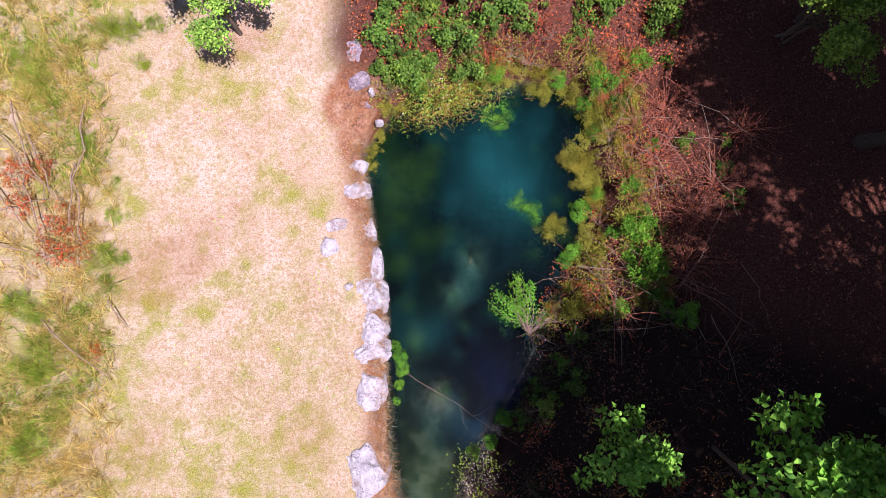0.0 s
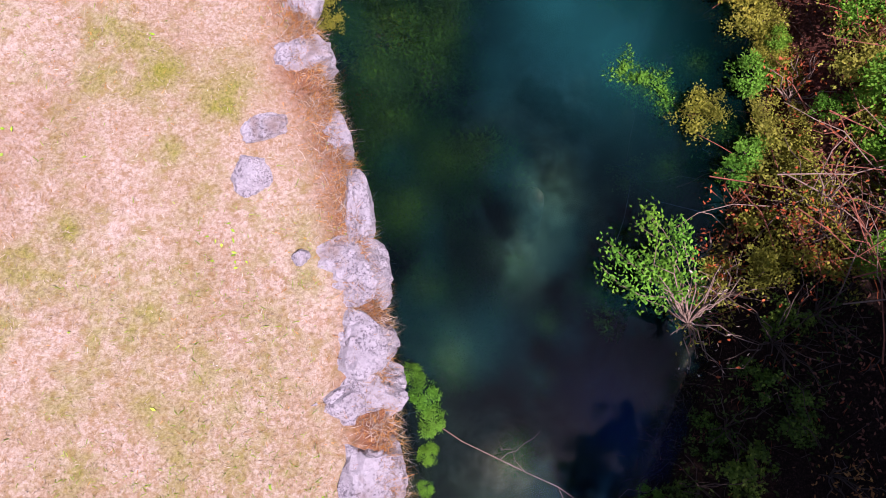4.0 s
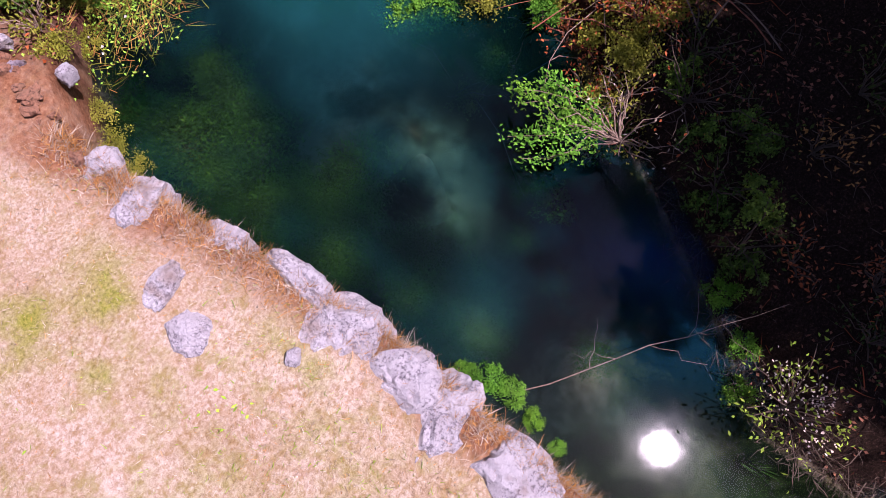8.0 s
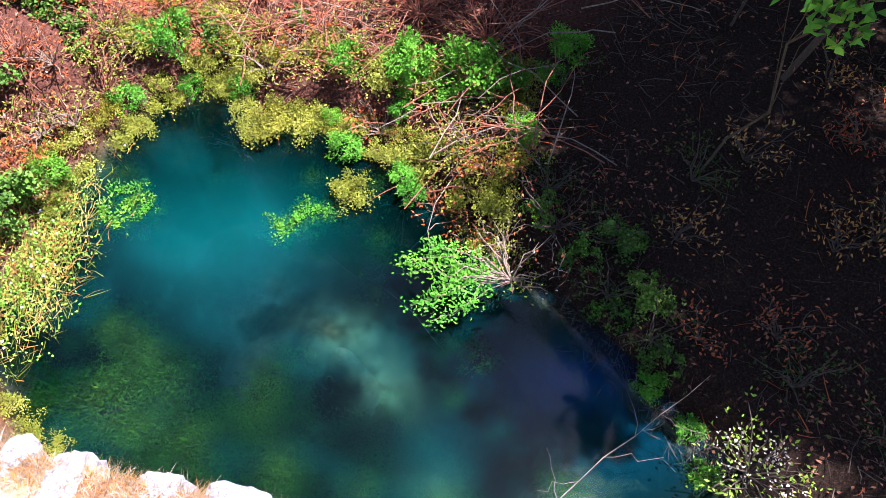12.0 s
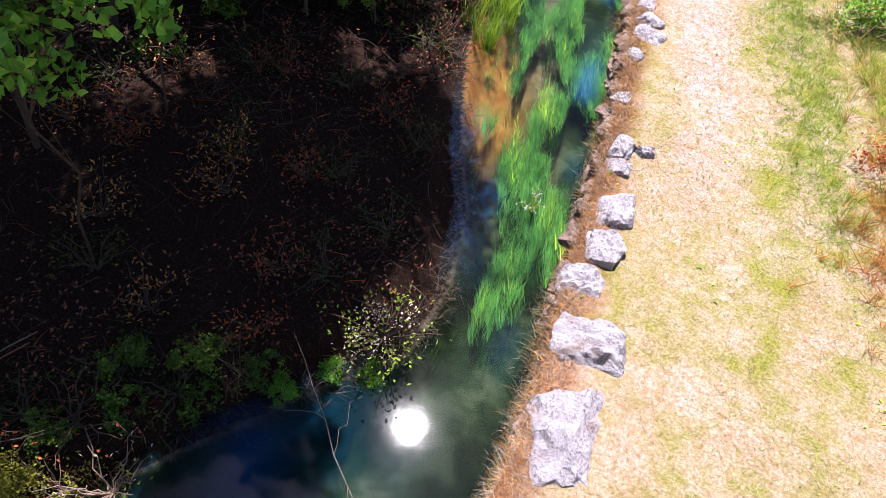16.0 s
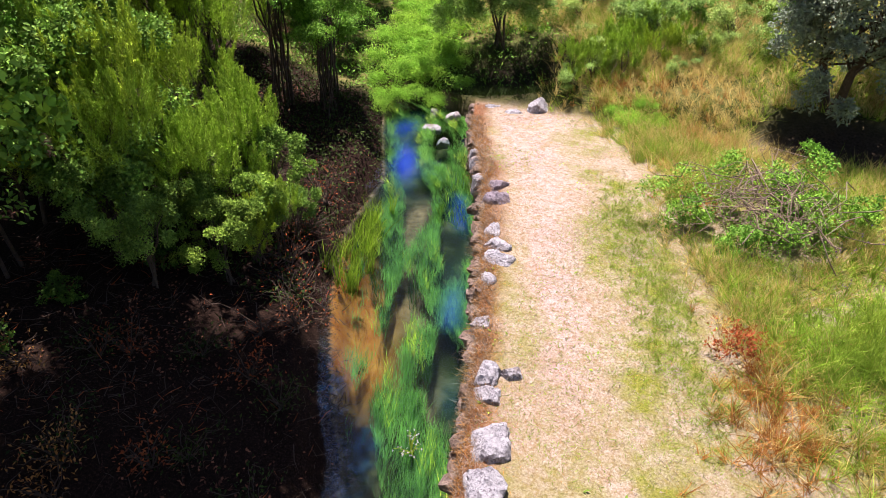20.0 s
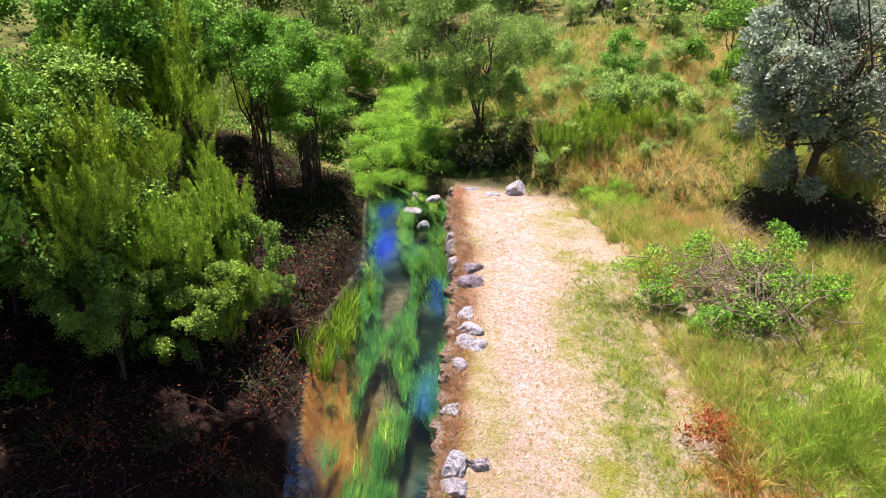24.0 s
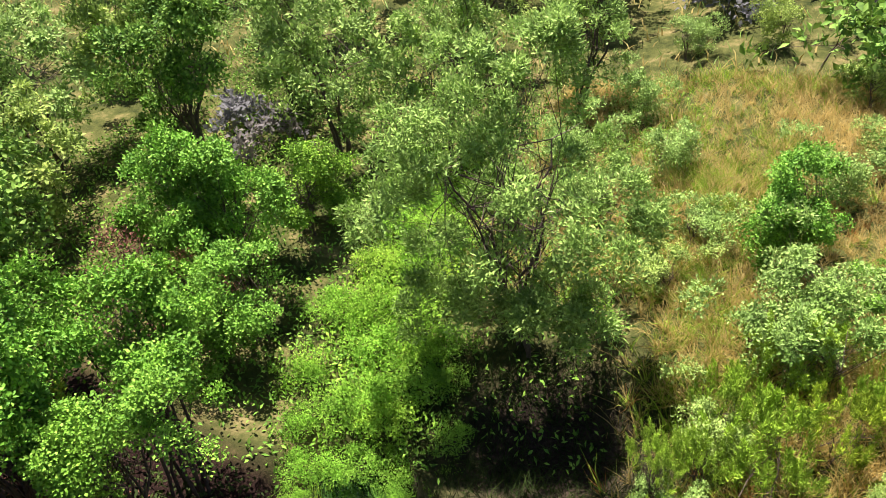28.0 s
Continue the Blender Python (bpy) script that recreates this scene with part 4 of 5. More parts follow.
scatter(scrub, [(-0.2, -14.7, 0.7), (-1.4, -15.7, 0.95), (0.1, -13.6, 0.45), (-1.0, -17.0, 1.0), (-2.4, -15.2, 0.6), (0.4, -18.0, 0.8), (-2.2, -21.2, 0.9), (-5.2, -19.4, 1.0), (-6.8, -17.2, 1.1), (-0.4, -15.9, 0.9), (-2.9, -16.4, 0.85), (-1.9, -14.3, 0.4), (0.6, -17.0, 0.7), (1.4, -20.3, 0.9), (-1.2, -20.0, 0.9), (2.6, -19.2, 0.9), (3.0, -20.9, 1.0), (-4.4, -22.4, 1.1), (2.2, -22.6, 0.9), (-6.2, -25, 1.2), (-8.5, -22.5, 1.2), (-5.4, -16.6, 0.8), (-3.6, -15.9, 0.7), (-5.6, -21.4, 0.9), (-2.0, -22.9, 0.9), (-7.4, -19.0, 0.9), (-3.4, -25.4, 1.1), (-0.2, -25.6, 0.9), (-8.2, -25.6, 1.2), (1.6, -25.0, 0.9), (-4.7, -24.0, 0.8), (-1.6, -26.6, 1.0), (-6.6, -22.2, 0.9)], prng)
rs = np.random.default_rng(5)


def hillside(name, label, seed, height, mat, count, group, near, big, clumps=16, per=24, leaf=0.18):
    """A far bush of coarse leaves, and its many copies over the rising ground."""
    proto = woody(name, label, "shrub", seed, 0.95, 0.95, height, 0.0, clumps, per, leaf, leaf * 0.45, mat, 0.32, 0.3, 1, group=group, lobes=6)
    spots = list(near)
    while len(spots) < count:
        x, y = rs.uniform(-28, 24), rs.uniform(-58, -27.5)
        if not abs(x - 0.3) < 1.2 + 0.1 * (y + 22) or y < -34:
            spots.append((x, y, rs.uniform(0.6, 1.15) * big))
    scatter(proto, spots, prng)


hillside("hill_scrub", "green scrub bush on the hillside", 71, 1.3, M_LEAF["willow"], 130, "scrub on the hillside", [(-6.2, -28, 1.2)], 1.3)
hillside("heather_bush", "yellow-green heath bush on the hillside", 72, 1.1, M_LEAF["heath"], 100, "heath on the hillside", [(-4.0, -29, 1.0)], 1.2)
hillside("dark_bush", "low dark green mastic bush on the hillside", 17, 1.3, M_LEAF["dark"], 95, "bushes on the hillside", [(-1.0, -24.3, 1.2), (-2.6, -24.2, 1.1), (-7.5, -20.5, 1.2), (-9, -15.5, 1.3), (-9.5, -11.5, 1.1)], 1.4)
hillside("grey_bush", "silver-grey rockrose bush on the hillside", 18, 1.1, M_LEAF["grey"], 48, "grey bushes on the hillside", [(1.1, -27.3, 1.1), (-2.9, -26.4, 1.1), (-4.6, -26.0, 1.1), (-6.4, -23.5, 1.0), (10.6, -19.6, 0.9), (8.6, -18.6, 0.8)], 1.0)
tree_n = woody("edge_tree", "small broad-leaved tree at the lawn's upper edge", "tree", 19, 0.85, 0.8, 2.5, 1.2, 44, 190, 0.055, 0.03, M_LEAF["dark"], 0.2, group="trees at the lawn's upper edge", lobes=9)
scatter(tree_n, [(-3.45, 5.5, 1.0), (-4.3, 6.4, 1.0), (-0.75, 6.3, 0.95), (0.9, 7.0, 1.0), (2.6, 7.0, 1.1), (4.4, 6.6, 1.0)], prng)

# brambles, ivy and low growth round the pool
bramble = woody("bramble", "tangle of dark green bramble leaves on the bank", "shrub", 21, 0.55, 0.5, 0.62, 0.0, 32, 40, 0.062, 0.042, M_LEAF["bramble"], 0.13, 0.5, 5, M_REDTWIG, group="brambles round the pool", hollow=0.3, lobes=7)
scatter(bramble, [(0.1, 6.1, 1.0), (0.9, 6.0, 0.95), (-0.7, 5.8, 0.7), (1.7, 5.9, 0.9), (2.6, 5.4, 0.55), (3.5, 4.3, 0.5), (-0.5, 5.2, 0.45), (2.9, 5.9, 0.8), (4.2, 5.6, 0.7), (3.9, 2.0, 0.35), (0.3, 5.5, 0.6), (-0.1, 6.9, 1.1)], prng)
yellow = woody("water_parsnip", "yellow-green marsh plant with tiny white flowers at the pool's rim", "plant", 22, 0.38, 0.34, 0.38, 0.0, 28, 40, 0.042, 0.022, M_LEAF["yellow"], 0.12, 0.5, 4, M_REDTWIG, group="marsh plants at the rim", hollow=0.2)
scatter(yellow, [(2.75, 3.2, 0.9), (2.75, 1.55, 0.95), (2.05, 2.0, 0.6), (-0.65, 4.15, 0.95), (3.3, 2.2, 0.8), (2.9, 2.7, 0.7), (3.1, 3.8, 0.7), (3.05, 4.5, 0.6), (2.4, 0.95, 0.7), (-1.08, 3.75, 0.6), (1.9, 4.85, 0.7), (2.5, 4.75, 0.6), (1.3, 4.95, 0.6), (2.0, 0.6, 0.55)], prng, lift=0.05)
green_b = woody("green_bush", "small fresh green bush among dead stems", "shrub", 23, 0.3, 0.3, 0.6, 0.1, 20, 75, 0.055, 0.024, M_LEAF["fresh"], 0.12, 0.6, 4, M_TWIG, group="fresh green plants on the bank")
scatter(green_b, [(3.5, 1.2, 1.0), (3.4, 1.9, 0.8), (1.45, 0.3, 0.75), (1.75, 0.35, 0.7), (0.45, -1.9, 0.4), (0.75, -1.7, 0.35), (3.0, 0.5, 0.5), (1.0, -1.3, 0.4)], prng, lift=0.12)


def fan(name, label, category, seed, foot, tips, leaf, width, per, mat, bark, spread=0.08, group=""):
    """Arching stems from one foot, leafy towards their tips."""
    rng = np.random.default_rng(seed)
    top = thing(name, label, category, group)
    wood, p, d = [], [], []
    foot = np.array(foot, float)
    for tip in tips:
        line = bough((0, 0, 0), np.array(tip) - foot, rng, 6, 0.05)
        wood.append(tube(line, 0.008, 0.003, 4))
        t = rng.random(per) ** 0.6 * 0.7 + 0.3
        q = np.stack([np.interp(t * 5, range(6), line[:, i]) for i in range(3)], 1)
        p.append(q + rng.normal(size=(per, 3)) * spread * [1, 1, 0.5])
        d.append(rng.normal(size=(per, 3)) * 0.7 + (line[-1] - line[0]) * 0.6 + [0, 0, 0.2])
    for w in wood:
        part("stem", tri_mesh("stem", *w, bark, smooth=True), top)
    if per:
        part("foliage", tri_mesh("foliage", *leaves(np.concatenate(p), np.concatenate(d), leaf, width, rng), mat), top)
    top.location = foot
    return top


def spray(rng, foot, n, reach, rise, toward=None, wide=3.14):
    a = rng.uniform(-wide, wide, n) + (toward or 0)
    r = reach * rng.uniform(0.5, 1.0, n)
    return np.stack([foot[0] + r * np.cos(a), foot[1] + r * np.sin(a), foot[2] + rise * rng.uniform(0.2, 1.0, n)], 1)


belt = np.random.default_rng(77)


def rim(n, x0, x1, y0, y1, lo, hi):
    out = []
    while len(out) < n:
        x, y = belt.uniform(x0, x1), belt.uniform(y0, y1)
        if gz(x, y) > WATER_Z - 0.05 and (x > 0.2 or y > 4.6):
            out.append((x, y, belt.uniform(lo, hi)))
    return out


def more(proto, spots):
    for x, y, s in spots:
        c = copy_thing(proto, Matrix.Translation((x, y, gz(x, y))) @ Matrix.Rotation(belt.uniform(0, 6.28), 4, "Z"))
        c.scale = (s, s, s * belt.uniform(0.8, 1.2))


more(yellow, rim(30, 2.2, 3.8, 0.4, 5.2, 0.35, 0.8))
more(green_b, rim(14, 2.3, 4.2, 0.2, 5.4, 0.35, 0.7))
more(bramble, rim(20, -1.0, 1.0, 4.9, 7.2, 0.4, 0.9))
more(bramble, rim(12, 1.0, 4.6, 5.8, 7.4, 0.5, 0.9))
more(bramble, rim(7, 3.2, 5.4, 2.0, 5.2, 0.25, 0.45))
f0 = (1.5, 0.15, -0.45)
for i, (tx, ty) in enumerate([(0.92, 0.85), (1.0, 0.65), (1.25, 1.15), (1.5, 1.0), (1.3, 0.75)]):
    tips = [(tx + prng.normal() * 0.09, ty + prng.normal() * 0.09, -0.42 + prng.uniform(-0.1, 0.14)) for _ in range(3)]
    fan("leaning_shrub", "bright green shrub leaning out over the pool from pale dead stems", "shrub", 310 + i, f0, tips, 0.042, 0.022, 110, M_LEAF["fresh"], M_TWIG, 0.05, group="shrubs leaning over the pool")
fan("dead_shrub", "bleached dead shrub at the water's edge", "shrub", 32, f0, spray(prng, f0, 18, 0.5, 0.4), 0.04, 0.015, 3, M_LEAF["straw"], M_TWIG, group="dead brush on the bank")
f1 = (0.45, -2.15, -0.5)
fan("flowering_shrub", "shrub with pinkish white blossom hanging over the water", "shrub", 33, f1, spray(prng, f1, 12, 0.36, 0.55), 0.024, 0.018, 16, M_LEAF["blossom"], M_DARKTWIG, 0.045)
fan("leafy_shrub", "thin green shrub under the blossom at the stream's edge", "shrub", 34, f1, spray(prng, f1, 14, 0.55, 0.4), 0.045, 0.022, 18, M_LEAF["greengrass"], M_DARKTWIG, 0.08)
for i, (x, y, n, reach) in enumerate([(3.9, 3.2, 70, 0.75), (4.9, 2.7, 50, 0.8), (3.4, 0.8, 36, 0.6), (2.9, 0.75, 24, 0.4), (4.3, 1.3, 50, 0.8), (4.2, 4.2, 40, 0.6), (3.5, 2.6, 40, 0.5), (3.3, 1.5, 40, 0.5), (5.4, 3.6, 40, 0.6), (2.7, 1.0, 24, 0.4), (2.2, -0.1, 14, 0.5), (2.3, -5.3, 14, 0.4), (2.75, -6.75, 30, 0.4), (2.3, -6.2, 26, 0.35), (2.95, -7.5, 26, 0.4), (3.1, -8.4, 24, 0.4), (2.0, -5.6, 20, 0.3), (3.7, 3.8, 40, 0.6), (4.4, 2.2, 40, 0.7), (1.9, 5.7, 36, 0.5), (2.8, 5.3, 36, 0.5), (0.7, 5.7, 30, 0.5), (3.4, 5.0, 36, 0.5), (1.3, 6.1, 30, 0.6), (-0.4, 5.6, 24, 0.5)]):
    f = (x, y, gz(x, y))
    fan("dead_brush", "heap of reddish dead bramble canes on the bank" if y > 1.2 else "tangle of dry grey canes on the shaded bank", "brush", 40 + i, f, spray(prng, f, n, reach, 0.5) + prng.normal(size=(n, 3)) * [0.2, 0.2, 0.05], 0.045, 0.02, 3, M_LEAF["red"], M_REDTWIG if y > 1.2 else M_DARKTWIG, group="dead brush on the bank")
canes = [(3.7 + prng.normal() * 0.5, 3.3 + prng.normal() * 0.7) for _ in range(34)] + [(3.1 + prng.normal() * 0.4, 1.0 + prng.normal() * 0.5) for _ in range(30)] + [(4.2 + prng.normal() * 0.4, 0.9 + prng.normal() * 0.5) for _ in range(16)] + [(2.2 + prng.normal() * 0.3, 1.3 + prng.normal() * 0.3) for _ in range(6)]
for x, y in canes:
    a, ln = prng.normal() * 0.8 + (2.2 if prng.random() < 0.6 else -0.6), prng.uniform(0.3, 0.8)
    h = np.array([math.cos(a), math.sin(a), prng.uniform(-0.1, 0.35)]) * ln
    c = np.array([x, y, gz(x, y) + 0.22 + 0.25 * prng.random()])
    tagged(new("dead_cane", tri_mesh("dead_cane", *tube(bough(c - h, c + h, prng, 6, 0.03), 0.008, 0.003, 4), M_TWIG if prng.random() < 0.3 else M_REDTWIG, smooth=True)), "long bare dead cane leaning over the bank", "branch", "dead canes on the bank")
for i, (x, y, k) in enumerate([(2.6, 0.7, 0.4), (2.5, 1.6, 0.5), (3.0, 1.3, 0.5), (2.95, 2.1, 0.45), (3.3, 2.9, 0.5), (3.2, 3.6, 0.5), (3.3, 4.4, 0.5), (2.0, 0.35, 0.4), (2.2, 5.1, 0.5), (1.4, 5.3, 0.5), (3.7, 1.6, 0.5), (-0.9, 4.5, 0.35), (-1.15, 3.4, 0.25), (3.9, 2.7, 0.5), (2.75, 3.3, 0.4), (2.75, 4.0, 0.4), (2.6, 4.6, 0.4), (3.0, 4.7, 0.4), (2.3, 1.15, 0.4), (2.85, 1.0, 0.4), (1.75, 0.2, 0.35), (2.05, 0.75, 0.35), (-0.6, 4.4, 0.35), (-0.3, 5.0, 0.4), (0.9, 5.2, 0.35), (1.7, 5.15, 0.4), (2.4, 5.3, 0.4), (2.1, 5.5, 0.45), (1.2, 5.5, 0.4), (2.9, 5.0, 0.45), (3.3, 4.9, 0.45), (0.4, 5.4, 0.4), (3.6, 4.0, 0.5), (3.5, 3.2, 0.5), (3.6, 2.3, 0.5)]):
    f = (x, y, gz(x, y) + 0.05)
    fan("rim_plant", "wiry yellow-leaved plant with bare stalks at the pool's rim", "plant", 140 + i, f, spray(prng, f, 16, k, 0.45), 0.04, 0.02, 14, M_LEAF["yellow"] if i % 3 else M_LEAF["red"], M_TWIG if i % 2 else M_REDTWIG, 0.06, group="wiry plants at the rim")
for i, (x, y) in enumerate([(1.7, -0.75), (1.4, -1.2), (2.2, -0.6), (1.3, -2.4), (1.1, -3.2), (1.9, -3.4), (2.6, -4.6), (2.8, -3.0), (3.4, -4.0), (2.4, -6.0), (3.0, -1.2), (2.6, 0.1), (3.9, 0.3), (1.5, -4.4), (4.4, -2.9), (2.9, -7.6)]):
    f = (x, y, gz(x, y))
    fan("shade_plant", "straggly undergrowth on the far bank, leaves coloured dark for deep shade", "plant", 60 + i, f, spray(prng, f, 12, 0.4, 0.4), 0.05, 0.022, 16, M_LEAF["shade"], M_DARKTWIG, 0.1, group="undergrowth in the shade")
pole = bough((-0.74, -0.42, -0.76), (1.15, -1.72, -0.35), prng, 9, 0.012) - [0, 0, 0.16] * np.sin(np.linspace(0, math.pi, 9))[:, None]
ob = tagged(new("fallen_branch", tri_mesh("fallen_branch", *tube(pole, 0.0055, 0.002, 5), M_TWIG, smooth=True)), "thin bare branch lying across the stream", "branch")
for i, (j, dx, dy, dz) in enumerate([(2, 0.35, 0.2, 0.1), (4, 0.15, -0.45, 0.05), (5, 0.5, 0.12, 0.12), (6, -0.1, -0.4, 0.1), (3, -0.2, 0.3, 0.08)]):
    part("side_twig", tri_mesh("side_twig", *tube(bough(pole[j], pole[j] + [dx, dy, dz], prng, 6, 0.06), 0.003, 0.0012, 4), M_TWIG, smooth=True), ob)

# tussocks along the pool's north-west shore and plants standing in the water
for i, (x, y, k) in enumerate([(-1.24, 3.3, 0.35), (-1.2, 3.6, 0.42), (-1.1, 3.95, 0.45), (-0.95, 4.2, 0.5), (-0.7, 4.45, 0.5), (2.0, 2.02, 0.62), (2.18, 2.1, 0.5), (2.6, 3.25, 0.8), (2.75, 3.0, 0.7), (2.5, 3.5, 0.6)]):
    copy_thing(yellow, pose(x, y, max(gz(x, y), WATER_Z) - 0.05, 0, 0, 47 * i)).scale = (k, k, k)
for i, (x, y, k) in enumerate([(1.62, 2.48, 0.7), (1.45, 2.62, 0.55), (1.75, 2.35, 0.6), (1.1, 4.2, 0.7), (0.95, 4.35, 0.6), (1.3, 4.35, 0.6), (1.15, 4.02, 0.5)]):
    copy_thing(green_b, pose(x, y, WATER_Z - 0.5 * k, 0, 0, 61 * i)).scale = (k, k, k * 0.85)

for i, (x, y, k) in enumerate([(-0.8, -0.2, 0.36), (-0.76, -0.42, 0.34), (-0.86, 0.0, 0.3), (-0.82, -0.66, 0.26), (-0.88, -0.95, 0.2)]):
    copy_thing(green_b, pose(x, y, WATER_Z - 0.06, 0, 0, 83 * i)).scale = (k, k, k)

for i, (x, y, n, reach) in enumerate([(3.65, -2.5, 16, 0.4), (2.7, -2.8, 14, 0.35), (2.1, -3.15, 14, 0.35), (2.55, -2.5, 12, 0.35), (3.2, -4.2, 14, 0.4), (4.3, -2.2, 14, 0.4), (1.7, -2.2, 12, 0.35), (3.3, -1.6, 14, 0.4), (1.5, -1.6, 10, 0.3), (2.4, -1.2, 12, 0.35), (2.0, -4.6, 12, 0.35), (3.9, -3.5, 14, 0.4)]):
    f = (x, y, gz(x, y))
    fan("withered_fern", "withered tan and reddish fronds on the shaded bank", "plant", 400 + i, f, spray(prng, f, n, reach, 0.45), 0.05, 0.02, 10, M_LEAF["rustgrass"] if i % 2 else M_LEAF["red"], M_DARKTWIG, 0.07, group="withered fronds in the shade")

# low brambles in the shade of the far bank
more(bramble, [(4.2, -3.4, 0.6), (3.9, -5.6, 0.5), (4.3, -4.6, 0.5)])
# marsh plants hugging the pool's north and east shore
for i in range(38):
    s = belt.uniform(11.5, 18.2)
    a, b = SHORE[int(s)], SHORE[min(int(s) + 1, 18)]
    x, y = a + (b - a) * (s % 1) + belt.normal(size=2) * 0.12
    k = belt.uniform(0.35, 0.62)
    copy_thing(green_b if i % 4 == 3 else yellow, Matrix.Translation((x, y, max(gz(x, y), WATER_Z) - 0.04)) @ Matrix.Rotation(belt.uniform(0, 6.28), 4, "Z")).scale = (k, k, k * belt.uniform(0.8, 1.2))
q = sown(prng, 9000, -1.6, 4.8, 1.2, 7.4, lambda x, y: (1 - lawn_part(x, y)) * (~inside(x, y, OUTLINE)) * (0.2 + 0.8 * soft(wave(x, y, 2.8, 68), -0.2, 0.3)))
strewn("dry_leaves", "tan and orange dry leaves heaped on the sunny bank", "leaves", q + [0, 0, 0.03], prng.normal(size=q.shape) * [1, 1, 0.4], 0.055, 0.03, M_LEAF["litter"], prng, "leaf")
q = sown(prng, 5000, -1.6, 4.6, 3.6, 7.2, lambda x, y: (1 - lawn_part(x, y)) * (~inside(x, y, OUTLINE)) * soft(wave(x, y, 2.2, 69), 0.0, 0.4))
q[:, 2] += prng.uniform(0.02, 0.25, len(q))
strewn("red_leaves", "rust-red bramble leaves on the sunny bank", "leaves", q, prng.normal(size=q.shape) + [0, 0, 0.4], 0.055, 0.034, M_LEAF["red"], prng, "leaf")

more(bramble, [(1.5, -0.8, 0.4), (1.9, -0.4, 0.4), (1.2, -1.35, 0.4), (2.3, 0.0, 0.4), (1.8, -1.1, 0.5), (2.3, -0.7, 0.5)])
# fallen leaves on the far bank
q = sown(prng, 30000, 0.2, 7.5, -12.0, 8.0, lambda x, y: (1 - lawn_part(x, y)) * (~inside(x, y, OUTLINE)) * (0.12 + 0.88 * soft(wave(x, y, 2.4, 66), 0.0, 0.5)))
strewn("leaf_litter", "brown and reddish fallen leaves covering the far bank", "leaves", q + [0, 0, 0.015], prng.normal(size=q.shape) * [1, 1, 0.3], 0.048, 0.026, M_LEAF["litter"], prng, "leaf")

q = sown(prng, 9000, 0.3, 5.5, -9.5, 5.5, lambda x, y: (1 - lawn_part(x, y)) * (~inside(x, y, OUTLINE)) * (0.25 + 0.75 * soft(wave(x, y, 1.8, 67), -0.1, 0.4)))
strewn("fallen_twigs", "dry twigs and stalks littering the far bank", "twigs", q + [0, 0, 0.03], prng.normal(size=q.shape) * [1, 1, 0.25] + [0, 0, 0.15], 0.28, 0.008, M_DARKTWIG, prng, bend=0.5)
strewn("red_stalks", "reddish dead stalks among the fallen twigs", "twigs", q[::5] + [0.03, 0.02, 0.04], prng.normal(size=q[::5].shape) * [1, 1, 0.35] + [0, 0, 0.3], 0.2, 0.008, M_LEAF["red"], prng, bend=0.5)
t = prng.random(1400)
k = 3 + np.minimum((t * 7).astype(int), 6)
a, b = SHORE[k], SHORE[k + 1]
s = prng.random((1400, 1))
q = np.concatenate([a + (b - a) * s, np.zeros((1400, 1))], 1) + prng.normal(size=(1400, 3)) * [0.09, 0.09, 0]
q[:, 2] = np.maximum(ground_z(q[:, 0], q[:, 1]), WATER_Z - 0.02)
strewn("shore_fringe", "withered grass and roots hanging over the stream's edge", "grass", q, prng.normal(size=q.shape) * [0.6, 0.6, 0.3] + [-0.4, 0.1, 0.3], 0.16, 0.007, M_DARKTWIG, prng, bend=0.8)

# mat of marsh grass floating on the pool's north-west corner
def mat_keep(x, y):
    return np.exp(-((((x - 0.35) * 0.85 + (y - 4.75) * 0.45) / 0.85) ** 2 + ((-(x - 0.35) * 0.45 + (y - 4.75) * 0.85) / 0.38) ** 2)) * 1.3


q = sown(prng, 16000, -1.2, 2.2, 3.9, 5.6, mat_keep)
q[:, 2] = np.maximum(q[:, 2], WATER_Z) + prng.uniform(0.0, 0.10, len(q))
strewn("marsh_grass", "mat of yellow-green marsh grass lying on the pool's edge", "grass", q[::2], prng.normal(size=q[::2].shape) * [0.6, 0.6, 0.2] + [0.6, 0.35, 0.15], 0.17, 0.0065, M_LEAF["marsh"], prng)
strewn("bleached_sedge", "bleached sedge blades lying over the marsh grass", "grass", q[1::4], prng.normal(size=q[1::4].shape) * [0.6, 0.6, 0.2] + [0.6, 0.35, 0.15], 0.17, 0.0065, M_LEAF["rustgrass"], prng)
q = sown(prng, 9000, -1.3, 2.3, 3.8, 5.7, mat_keep)
q[:, 2] = np.maximum(q[:, 2], WATER_Z) + prng.uniform(0.02, 0.14, len(q))
strewn("marsh_leaves", "small green leaves growing through the marsh grass", "leaves", q, prng.normal(size=q.shape) + [0, 0, 0.4], 0.032, 0.02, M_LEAF["herb"], prng, "leaf")
q = q[::25] + [0, 0, 0.05]
strewn("marsh_flowers", "tiny white flowers dotted over the marsh grass", "flowers", q, prng.normal(size=q.shape) + [0, 0, 0.4], 0.03, 0.025, M_LEAF["blossom"], prng, "leaf")

# weeds under the pool's surface
sunk = woody("pool_weed", "dark green water weed below the pool's surface", "water plant", 25, 0.4, 0.4, 0.5, 0.0, 46, 48, 0.055, 0.011, M_LEAF["deepweed"], 0.2, 0.6, 4, group="weeds in the pool", hollow=0.2)
for i, (x, y, top, s) in enumerate(WEEDS):
    z = top - 0.4 * s
    m = pose(x, y, z, 0, 0, 50 * i) @ Matrix.Diagonal((s, s, s * 0.8, 1))
    if i == 0:
        sunk.matrix_basis = m
    else:
        copy_thing(sunk, m).scale = (s, s, s * 0.8)

